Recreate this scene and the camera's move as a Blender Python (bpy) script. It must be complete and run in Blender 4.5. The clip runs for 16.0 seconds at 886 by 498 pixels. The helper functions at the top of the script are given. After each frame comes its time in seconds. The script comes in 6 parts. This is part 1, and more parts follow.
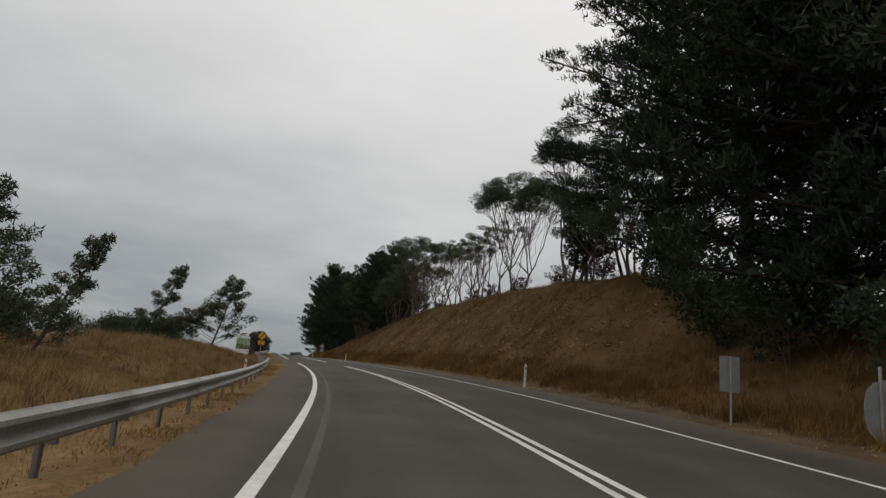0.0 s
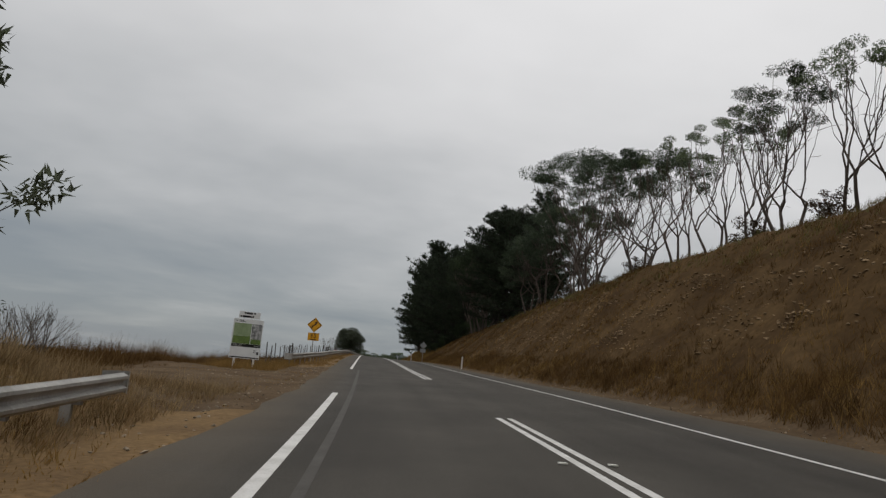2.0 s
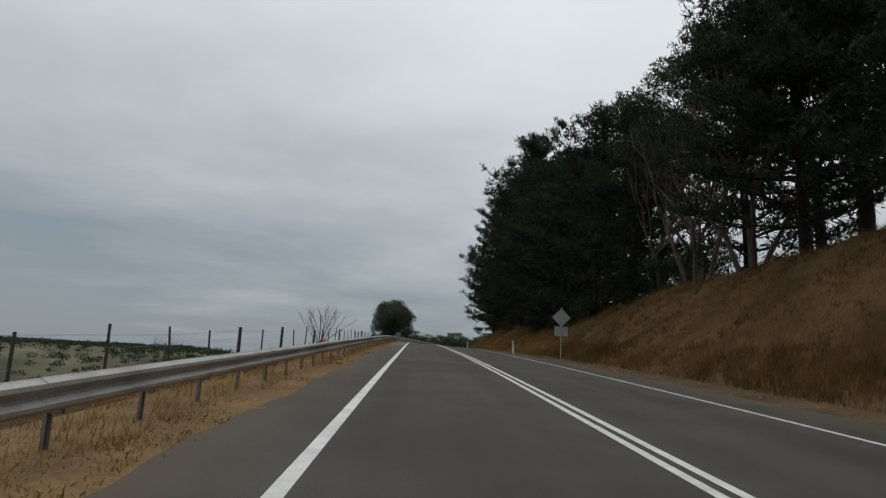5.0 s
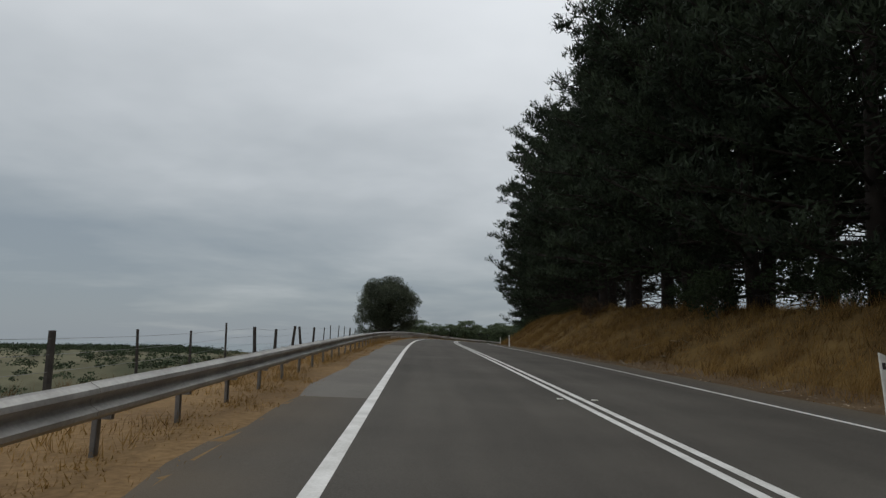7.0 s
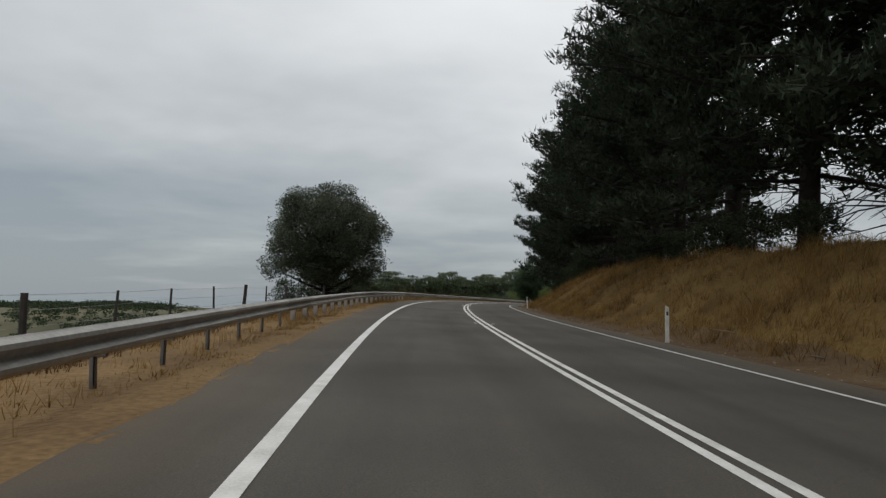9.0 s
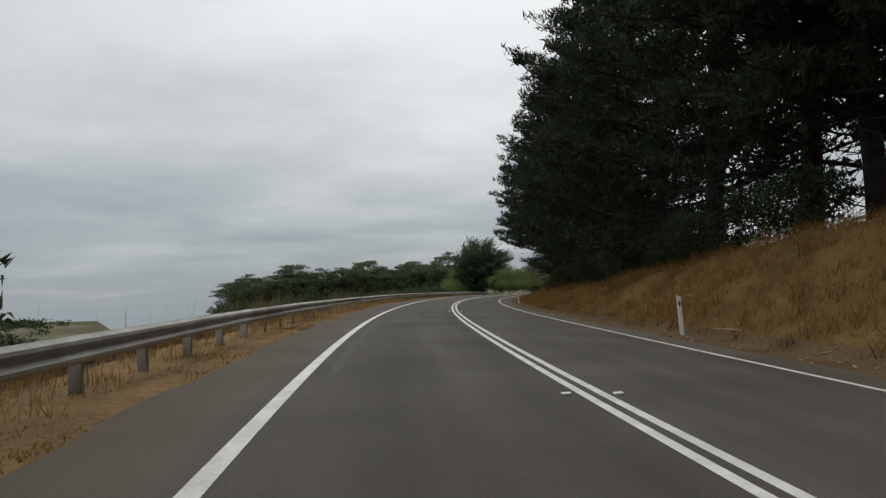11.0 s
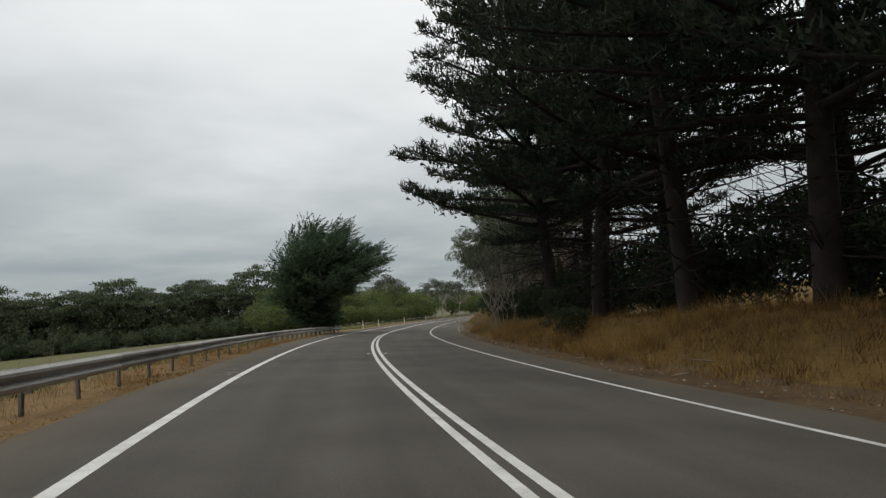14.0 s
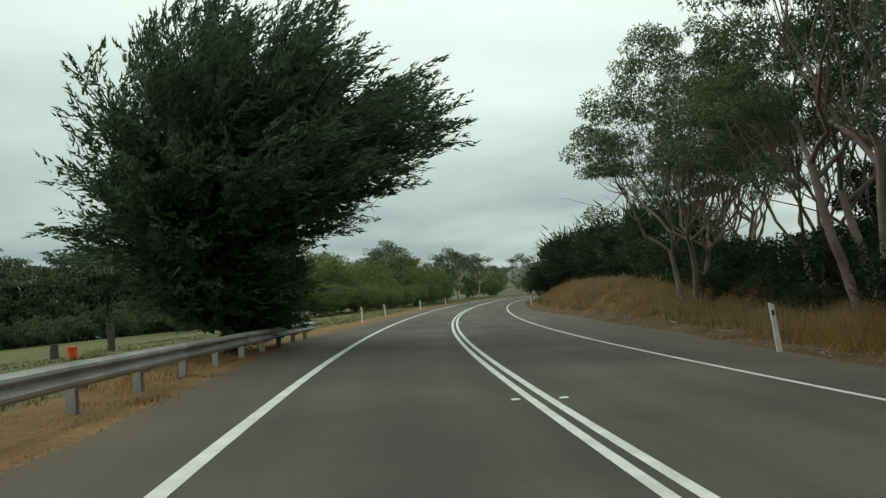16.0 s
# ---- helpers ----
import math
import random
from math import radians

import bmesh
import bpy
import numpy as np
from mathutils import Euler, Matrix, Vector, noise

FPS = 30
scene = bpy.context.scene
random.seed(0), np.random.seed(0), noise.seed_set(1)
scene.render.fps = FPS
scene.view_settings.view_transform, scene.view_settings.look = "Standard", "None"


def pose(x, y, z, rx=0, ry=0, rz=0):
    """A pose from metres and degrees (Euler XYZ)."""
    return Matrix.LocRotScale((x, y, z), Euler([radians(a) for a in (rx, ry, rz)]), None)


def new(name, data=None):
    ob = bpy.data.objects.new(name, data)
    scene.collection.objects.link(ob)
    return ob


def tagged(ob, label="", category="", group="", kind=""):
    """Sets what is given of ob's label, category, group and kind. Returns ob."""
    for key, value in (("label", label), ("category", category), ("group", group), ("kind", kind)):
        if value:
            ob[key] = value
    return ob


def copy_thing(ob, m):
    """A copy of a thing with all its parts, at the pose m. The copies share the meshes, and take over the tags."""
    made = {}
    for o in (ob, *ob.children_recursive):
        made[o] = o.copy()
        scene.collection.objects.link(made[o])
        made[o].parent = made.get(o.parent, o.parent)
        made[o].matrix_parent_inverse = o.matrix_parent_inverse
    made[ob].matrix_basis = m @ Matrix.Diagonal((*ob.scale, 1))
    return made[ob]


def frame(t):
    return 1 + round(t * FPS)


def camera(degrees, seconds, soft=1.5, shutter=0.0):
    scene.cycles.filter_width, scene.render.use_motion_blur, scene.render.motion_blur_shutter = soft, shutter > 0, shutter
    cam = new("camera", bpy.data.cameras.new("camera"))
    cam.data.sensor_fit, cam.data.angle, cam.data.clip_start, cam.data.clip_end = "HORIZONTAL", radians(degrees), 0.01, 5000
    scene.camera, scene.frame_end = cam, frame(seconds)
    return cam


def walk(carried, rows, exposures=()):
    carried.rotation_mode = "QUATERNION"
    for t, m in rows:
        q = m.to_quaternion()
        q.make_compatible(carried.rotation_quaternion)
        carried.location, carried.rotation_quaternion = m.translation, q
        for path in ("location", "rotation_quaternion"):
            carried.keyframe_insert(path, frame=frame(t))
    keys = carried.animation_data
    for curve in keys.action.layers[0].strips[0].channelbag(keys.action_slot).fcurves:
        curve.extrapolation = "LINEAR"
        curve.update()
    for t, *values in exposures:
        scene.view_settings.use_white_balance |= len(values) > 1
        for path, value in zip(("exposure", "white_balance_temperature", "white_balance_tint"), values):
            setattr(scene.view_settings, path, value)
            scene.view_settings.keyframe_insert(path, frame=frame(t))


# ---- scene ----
EXPOSURES = [(0.0, -0.06, 6700, 11), (1.0, 0.0, 6750, 12), (2.0, -0.12, 6600, 11), (3.2, -0.08, 6500, 10), (5.5, -0.04, 6250, 8), (8.2, 0.04, 6350, 9), (10.3, 0.28, 6500, 9), (12.5, 0.26, 6500, 8), (14.6, 0.23, 6500, 7), (15.5, 0.32, 6450, -8), (16.0, 0.36, 6450, -8)]
cam = camera(66.36, 16.0, soft=1.35)
# seconds, place, pitch, lean, heading
PATH = [
    (0.0, -2.61, 0.00, 1.14, 11.50, -4.33, -6.63),
    (0.5, -2.70, 10.24, 1.56, 11.70, -4.18, -3.90),
    (1.0, -3.11, 20.45, 1.97, 10.92, -4.71, -1.51),
    (1.5, -3.84, 30.59, 2.37, 11.49, -5.29, -1.17),
    (2.0, -4.83, 40.62, 2.75, 10.88, -5.12, 1.93),
    (2.5, -5.98, 50.57, 3.12, 8.51, -3.96, 4.26),
    (3.0, -7.34, 60.44, 3.47, 8.30, -4.09, 5.34),
    (3.2, -7.93, 64.38, 3.61, 8.56, -3.99, 5.47),
    (3.7, -9.45, 74.24, 3.96, 8.62, -3.78, 5.89),
    (4.2, -11.01, 84.12, 4.31, 8.69, -3.57, 6.04),
    (4.7, -12.55, 94.01, 4.68, 8.75, -3.37, 6.21),
    (5.3, -14.40, 105.90, 5.12, 8.82, -3.12, 6.49),
    (5.5, -15.00, 109.87, 5.26, 8.91, -3.67, 6.09),
    (6.0, -16.56, 119.84, 5.60, 9.38, -4.40, 8.53),
    (6.5, -18.11, 129.82, 5.91, 9.61, -3.17, 8.21),
    (7.0, -19.63, 139.80, 6.19, 7.77, -1.12, 6.94),
    (7.5, -21.12, 149.84, 6.46, 7.37, -4.05, 3.56),
    (8.0, -22.64, 159.94, 6.71, 6.40, -2.66, 3.59),
    (8.2, -23.24, 163.99, 6.80, 5.33, -2.07, 5.92),
    (8.7, -24.74, 174.17, 7.01, 4.34, -1.19, 5.30),
    (9.2, -26.19, 184.39, 7.18, 3.34, -0.31, 4.41),
    (9.7, -27.53, 194.66, 7.33, 2.35, 0.57, 3.12),
    (10.3, -28.86, 207.04, 7.47, 1.15, 1.63, 1.03),
    (10.5, -29.23, 211.17, 7.50, 1.18, 3.68, -0.70),
    (11.0, -29.88, 221.52, 7.57, 2.83, 2.94, -2.42),
    (11.5, -30.16, 231.90, 7.57, 1.92, 3.34, -5.28),
    (12.0, -30.13, 242.28, 7.52, 2.46, 3.65, -7.46),
    (12.5, -29.74, 252.67, 7.42, 2.59, 4.88, -9.14),
    (13.0, -29.12, 263.08, 7.30, 4.03, 4.42, -10.43),
    (13.5, -28.23, 273.46, 7.19, 5.67, 3.39, -16.23),
    (14.0, -27.14, 283.80, 7.06, 4.49, 3.82, -18.42),
    (14.5, -25.72, 294.09, 6.93, 3.68, 3.37, -17.14),
    (15.0, -24.00, 304.31, 6.77, 3.02, 3.38, -17.20),
    (15.5, -21.97, 314.45, 6.60, 2.56, 4.19, -19.05),
    (16.0, -19.66, 324.54, 6.41, 3.10, 4.30, -19.79),
]
walk(cam, [(t, pose(x, y, z, 90 + p, r, h)) for t, x, y, z, p, r, h in PATH],
     exposures=EXPOSURES)

# ---------------------------------------------------------------- light
world = bpy.data.worlds.new("overcast_sky")
scene.world = world
world.use_nodes = True
wn, wl = world.node_tree.nodes, world.node_tree.links
wn.clear()


def wnode(kind, **inputs):
    n = wn.new(kind)
    for key, value in inputs.items():
        n.inputs[key].default_value = value
    return n


def wmath(op, a, b=None):
    n = wn.new("ShaderNodeMath")
    n.operation = op
    for k, v in enumerate((a, b)):
        if v is None:
            continue
        if isinstance(v, (int, float)):
            n.inputs[k].default_value = v
        else:
            wl.new(v, n.inputs[k])
    return n.outputs[0]


SUN_EL, SUN_AZ = 52.0, -35.0
sky = wn.new("ShaderNodeTexSky")
sky.sky_type = "NISHITA"
sky.sun_disc = False
sky.sun_elevation, sky.sun_rotation = radians(SUN_EL), radians(SUN_AZ)
dir_in = wn.new("ShaderNodeTexCoord")
sep = wn.new("ShaderNodeSeparateXYZ")
wl.new(dir_in.outputs["Generated"], sep.inputs[0])
up = wmath("MAXIMUM", sep.outputs[2], 0.0)
flat = wmath("ADD", up, 0.10)
plane = wn.new("ShaderNodeCombineXYZ")
wl.new(wmath("DIVIDE", sep.outputs[0], flat), plane.inputs[0])
wl.new(wmath("DIVIDE", sep.outputs[1], flat), plane.inputs[1])
cloud_a = wnode("ShaderNodeTexNoise", Scale=0.42, Detail=5.0, Roughness=0.5, Distortion=0.3)
cloud_b = wnode("ShaderNodeTexNoise", Scale=1.3, Detail=4.0, Roughness=0.55)
wl.new(plane.outputs[0], cloud_a.inputs["Vector"])
wl.new(plane.outputs[0], cloud_b.inputs["Vector"])
mixed = wmath("ADD", wmath("MULTIPLY", cloud_a.outputs[0], 0.80), wmath("MULTIPLY", cloud_b.outputs[0], 0.20))
# the cloud deck is thinner, so brighter, overhead
tone = wmath("ADD", wmath("MULTIPLY", wmath("SUBTRACT", mixed, 0.5), 1.25), wmath("MULTIPLY", wmath("POWER", up, 0.78), 1.46))
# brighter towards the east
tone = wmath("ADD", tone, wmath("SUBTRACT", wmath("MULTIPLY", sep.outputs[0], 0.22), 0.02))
ramp = wn.new("ShaderNodeValToRGB")
ramp.color_ramp.elements[0].position, ramp.color_ramp.elements[0].color = 0.0, (0.25, 0.285, 0.315, 1)
ramp.color_ramp.elements[1].position, ramp.color_ramp.elements[1].color = 1.0, (0.93, 0.935, 0.94, 1)
for where, colour in ((0.14, (0.315, 0.345, 0.365, 1)), (0.34, (0.45, 0.47, 0.48, 1)), (0.62, (0.69, 0.70, 0.705, 1))):
    e = ramp.color_ramp.elements.new(where)
    e.color = colour
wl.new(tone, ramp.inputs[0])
thin = wn.new("ShaderNodeMixRGB")
thin.inputs[0].default_value = 0.94
faint = wn.new("ShaderNodeMixRGB")
faint.blend_type = "MULTIPLY"
faint.inputs[0].default_value = 1.0
faint.inputs[2].default_value = (0.10, 0.10, 0.10, 1)
wl.new(sky.outputs[0], faint.inputs[1])
wl.new(faint.outputs[0], thin.inputs[1])
wl.new(ramp.outputs[0], thin.inputs[2])
back = wn.new("ShaderNodeBackground")
back.inputs[1].default_value = 1.0
wout = wn.new("ShaderNodeOutputWorld")
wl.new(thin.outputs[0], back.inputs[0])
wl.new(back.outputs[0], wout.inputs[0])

sun = new("sun", bpy.data.lights.new("sun", "SUN"))
sun.data.energy, sun.data.angle, sun.data.color = 0.5, radians(25), (1.0, 0.96, 0.9)
sun.rotation_euler = (radians(90 - SUN_EL), 0, radians(180 - SUN_AZ))

# ---------------------------------------------------------------- materials


def material(name, colour, other=None, scale=3.0, rough=0.8, metal=0.0, bump=0.0, fine=None, fine_mix=0.25, island=0.0, specular=0.3, thin=0.0):
    """A procedural surface: two colours mottled at one size, a finer grain, and, for leaves, a change from piece to piece."""
    m = bpy.data.materials.new(name)
    m.use_nodes = True
    nodes, links = m.node_tree.nodes, m.node_tree.links
    b = nodes["Principled BSDF"]
    b.inputs["Roughness"].default_value, b.inputs["Metallic"].default_value = rough, metal
    b.inputs["Specular IOR Level"].default_value = specular
    other = other or tuple(c * 0.75 for c in colour)
    where = nodes.new("ShaderNodeTexCoord")
    n1 = nodes.new("ShaderNodeTexNoise")
    n1.inputs["Scale"].default_value, n1.inputs["Detail"].default_value = scale, 6
    links.new(where.outputs["Object"], n1.inputs["Vector"])
    sharp = nodes.new("ShaderNodeMapRange")
    sharp.inputs["From Min"].default_value, sharp.inputs["From Max"].default_value = 0.32, 0.68
    links.new(n1.outputs[0], sharp.inputs["Value"])
    mix = nodes.new("ShaderNodeMixRGB")
    mix.inputs[1].default_value, mix.inputs[2].default_value = (*colour, 1), (*other, 1)
    links.new(sharp.outputs[0], mix.inputs[0])
    out = mix.outputs[0]
    n2 = nodes.new("ShaderNodeTexNoise")
    n2.inputs["Scale"].default_value, n2.inputs["Detail"].default_value = fine or scale * 14, 4
    links.new(where.outputs["Object"], n2.inputs["Vector"])
    grain = nodes.new("ShaderNodeMixRGB")
    grain.blend_type = "OVERLAY"
    grain.inputs[0].default_value = fine_mix
    links.new(out, grain.inputs[1])
    links.new(n2.outputs[0], grain.inputs[2])
    out = grain.outputs[0]
    if island:
        geo = nodes.new("ShaderNodeNewGeometry")
        span = nodes.new("ShaderNodeMapRange")
        span.inputs["To Min"].default_value, span.inputs["To Max"].default_value = 1 - island, 1 + island
        links.new(geo.outputs["Random Per Island"], span.inputs["Value"])
        hsv = nodes.new("ShaderNodeHueSaturation")
        links.new(span.outputs[0], hsv.inputs["Value"])
        links.new(out, hsv.inputs["Color"])
        out = hsv.outputs[0]
    links.new(out, b.inputs["Base Color"])
    if thin:
        # leaves let part of the light through
        through_ = nodes.new("ShaderNodeBsdfTranslucent")
        both = nodes.new("ShaderNodeMixShader")
        both.inputs[0].default_value = thin
        links.new(out, through_.inputs["Color"])
        links.new(b.outputs[0], both.inputs[1])
        links.new(through_.outputs[0], both.inputs[2])
        links.new(both.outputs[0], nodes["Material Output"].inputs["Surface"])
    if bump:
        bp = nodes.new("ShaderNodeBump")
        bp.inputs["Strength"].default_value, bp.inputs["Distance"].default_value = bump, 0.02
        links.new(n2.outputs[0], bp.inputs["Height"])
        links.new(bp.outputs[0], b.inputs["Normal"])
    return m


M = {
    "asphalt": material("asphalt", (0.076, 0.069, 0.058), (0.051, 0.046, 0.039), 0.35, 0.92, bump=0.35, fine=70, fine_mix=0.55, specular=0.22),
    "old_seal": material("old_seal", (0.150, 0.140, 0.122), (0.112, 0.104, 0.092), 0.6, 0.95, bump=0.4, fine=60, fine_mix=0.5),
    "line_paint": material("line_paint", (0.70, 0.69, 0.66), (0.52, 0.51, 0.48), 3.0, 0.7, fine=45, fine_mix=0.35),
    "ghost_paint": material("ghost_paint", (0.088, 0.082, 0.073), (0.062, 0.057, 0.050), 2.0, 0.9, fine=60, fine_mix=0.5),
    "survey_paint": material("survey_paint", (0.34, 0.34, 0.32), (0.20, 0.20, 0.19), 6.0, 0.8, fine=60, fine_mix=0.5),
    "marker_white": material("marker_white", (0.75, 0.74, 0.70), (0.6, 0.58, 0.5), 6.0, 0.5),
    "dirt": material("dirt", (0.080, 0.053, 0.031), (0.130, 0.092, 0.056), 0.8, 1.0, specular=0.03, bump=0.6, fine=12, fine_mix=0.6),
    "bank_soil": material("bank_soil", (0.052, 0.031, 0.015), (0.105, 0.066, 0.031), 0.45, 1.0, specular=0.03, bump=0.8, fine=5, fine_mix=0.6),
    "grass_floor": material("grass_floor", (0.150, 0.098, 0.038), (0.080, 0.050, 0.020), 0.45, 1.0, specular=0.03, bump=0.8, fine=9, fine_mix=0.6),
    "verge_soil": material("verge_soil", (0.215, 0.140, 0.068), (0.142, 0.092, 0.048), 0.7, 1.0, specular=0.05, bump=0.6, fine=12, fine_mix=0.6),
    "field": material("field", (0.100, 0.108, 0.050), (0.132, 0.122, 0.062), 0.08, 1.0, specular=0.05, fine=1.5, fine_mix=0.4),
    "far_land": material("far_land", (0.066, 0.072, 0.046), (0.165, 0.150, 0.098), 0.020, 1.0, specular=0.05, fine=0.05, fine_mix=0.5),
    "water": material("water", (0.15, 0.19, 0.21), (0.12, 0.16, 0.18), 0.002, 0.5, fine=0.05, fine_mix=0.2, specular=0.5),
    "dry_grass": material("dry_grass", (0.166, 0.097, 0.038), (0.078, 0.045, 0.018), 0.45, 0.9, specular=0.02, fine=2.5, fine_mix=0.4, island=0.35, thin=0.3),
    "straw_grass": material("straw_grass", (0.315, 0.198, 0.070), (0.180, 0.108, 0.037), 0.5, 0.9, specular=0.02, fine=3, fine_mix=0.3, island=0.35, thin=0.3),
    "pale_straw": material("pale_straw", (0.36, 0.265, 0.145), (0.225, 0.152, 0.075), 0.5, 0.9, specular=0.02, fine=3, fine_mix=0.3, island=0.4, thin=0.3),
    "green_grass": material("green_grass", (0.12, 0.125, 0.042), (0.165, 0.14, 0.055), 0.4, 0.9, specular=0.05, fine=3, fine_mix=0.3, island=0.4),
    "pine_needles": material("pine_needles", (0.044, 0.058, 0.034), (0.020, 0.028, 0.018), 0.35, 0.75, fine=3, island=0.5, specular=0.12, thin=0.25),
    "cypress_leaf": material("cypress_leaf", (0.100, 0.142, 0.080), (0.052, 0.080, 0.048), 0.5, 0.75, fine=4, island=0.5, specular=0.15, thin=0.40),
    "umbrella_leaf": material("umbrella_leaf", (0.066, 0.092, 0.050), (0.034, 0.050, 0.028), 0.6, 0.6, fine=4, island=0.5, thin=0.35),
    "bank_stone": material("bank_stone", (0.300, 0.215, 0.130), (0.160, 0.110, 0.064), 2.0, 0.95, bump=0.5, fine=10, island=0.45, specular=0.03),
    "gum_leaf": material("gum_leaf", (0.128, 0.165, 0.082), (0.074, 0.100, 0.050), 0.6, 0.6, fine=4, island=0.5, thin=0.45),
    "grey_leaf": material("grey_leaf", (0.098, 0.114, 0.074), (0.060, 0.072, 0.046), 0.6, 0.65, fine=4, island=0.5, thin=0.45),
    "bush_leaf": material("bush_leaf", (0.165, 0.205, 0.066), (0.095, 0.125, 0.044), 0.5, 0.65, fine=4, island=0.5, thin=0.45),
    "dark_leaf": material("dark_leaf", (0.046, 0.064, 0.030), (0.024, 0.035, 0.018), 0.5, 0.7, fine=4, island=0.5, specular=0.2, thin=0.35),
    "row_leaf": material("row_leaf", (0.112, 0.142, 0.074), (0.056, 0.074, 0.040), 0.3, 0.7, fine=3, island=0.5, specular=0.2, thin=0.25),
    "rust_leaf": material("rust_leaf", (0.075, 0.045, 0.030), (0.045, 0.038, 0.020), 0.6, 0.8, fine=4, island=0.5, specular=0.2),
    "pine_bark": material("pine_bark", (0.036, 0.028, 0.023), (0.018, 0.014, 0.012), 2.0, 0.95, bump=0.8, fine=14),
    "gum_bark": material("gum_bark", (0.125, 0.098, 0.080), (0.055, 0.042, 0.035), 1.4, 0.85, bump=0.4, fine=10),
    "pale_bark": material("pale_bark", (0.45, 0.41, 0.35), (0.23, 0.195, 0.16), 1.2, 0.8, bump=0.3, fine=10),
    "tan_bark": material("tan_bark", (0.29, 0.235, 0.185), (0.13, 0.100, 0.080), 1.2, 0.85, bump=0.4, fine=10),
    "grey_twig": material("grey_twig", (0.13, 0.11, 0.095), (0.08, 0.07, 0.06), 3.0, 0.9, fine=20),
    "galvanised": material("galvanised", (0.42, 0.41, 0.385), (0.27, 0.26, 0.24), 1.2, 0.6, metal=0.35, fine=20, fine_mix=0.3),
    "galvanised_dull": material("galvanised_dull", (0.33, 0.325, 0.30), (0.22, 0.21, 0.19), 1.0, 0.7, metal=0.3, fine=20, fine_mix=0.35),
    "steel_post": material("steel_post", (0.22, 0.21, 0.20), (0.14, 0.13, 0.12), 4.0, 0.7, metal=0.3, fine=30),
    "fence_wood": material("fence_wood", (0.085, 0.075, 0.065), (0.045, 0.040, 0.036), 5.0, 0.95, bump=0.5, fine=40),
    "wire": material("wire", (0.16, 0.16, 0.16), None, 5.0, 0.6, metal=0.6),
    "post_white": material("post_white", (0.78, 0.77, 0.73), (0.60, 0.58, 0.52), 4.0, 0.55, fine=25),
    "reflector_red": material("reflector_red", (0.55, 0.05, 0.03), None, 8.0, 0.3),
    "reflector_dark": material("reflector_dark", (0.06, 0.05, 0.05), None, 8.0, 0.3),
    "sign_back": material("sign_back", (0.34, 0.35, 0.35), (0.27, 0.28, 0.28), 3.0, 0.55, metal=0.3, fine=20),
    "sign_yellow": material("sign_yellow", (0.70, 0.34, 0.014), (0.60, 0.28, 0.012), 3.0, 0.45, fine=20, fine_mix=0.1),
    "sign_black": material("sign_black", (0.012, 0.012, 0.012), None, 5.0, 0.5),
    "board_white": material("board_white", (0.74, 0.75, 0.74), (0.66, 0.67, 0.66), 2.0, 0.5, fine=20, fine_mix=0.1),
    "photo_green": material("photo_green", (0.16, 0.24, 0.055), (0.09, 0.15, 0.04), 5.0, 0.5, fine=12),
    "photo_sage": material("photo_sage", (0.30, 0.37, 0.22), (0.22, 0.30, 0.15), 4.0, 0.5, fine=12),
    "photo_grey": material("photo_grey", (0.55, 0.55, 0.55), (0.03, 0.035, 0.03), 7.0, 0.5, fine=9, fine_mix=0.6),
    "concrete": material("concrete", (0.40, 0.36, 0.30), (0.30, 0.26, 0.21), 2.0, 0.9, bump=0.4, fine=20),
    "stone": material("stone", (0.32, 0.26, 0.19), (0.20, 0.16, 0.115), 2.0, 0.95, bump=0.5, fine=10, island=0.35),
    "dead_wood": material("dead_wood", (0.30, 0.24, 0.175), (0.18, 0.145, 0.105), 3.0, 0.9, fine=20),
    "house_white": material("house_white", (0.70, 0.70, 0.68), None, 1.0, 0.7),
    "house_roof": material("house_roof", (0.30, 0.29, 0.28), None, 1.0, 0.7),
    "glass_dark": material("glass_dark", (0.03, 0.035, 0.04), None, 1.0, 0.15),
    "orange_cap": material("orange_cap", (0.75, 0.10, 0.03), None, 6.0, 0.5),
}

# long streaks of wear and tyre polish run with the traffic, over the mottle of the asphalt
_nt = M["asphalt"].node_tree
_uv = _nt.nodes.new("ShaderNodeUVMap")
_uv.uv_map = "along"
_map = _nt.nodes.new("ShaderNodeMapping")
_map.inputs["Scale"].default_value = (1.1, 0.035, 1.0)
_streak = _nt.nodes.new("ShaderNodeTexNoise")
_streak.inputs["Scale"].default_value, _streak.inputs["Detail"].default_value = 1.0, 5
_span = _nt.nodes.new("ShaderNodeMapRange")
_span.inputs["From Min"].default_value, _span.inputs["From Max"].default_value = 0.3, 0.7
_span.inputs["To Min"].default_value, _span.inputs["To Max"].default_value = 0.82, 1.20
_hsv = _nt.nodes.new("ShaderNodeHueSaturation")
_bsdf = _nt.nodes["Principled BSDF"]
_from = _bsdf.inputs["Base Color"].links[0].from_socket
_nt.links.new(_uv.outputs[0], _map.inputs["Vector"])
_nt.links.new(_map.outputs[0], _streak.inputs["Vector"])
_nt.links.new(_streak.outputs[0], _span.inputs["Value"])
_nt.links.new(_span.outputs[0], _hsv.inputs["Value"])
_nt.links.new(_from, _hsv.inputs["Color"])
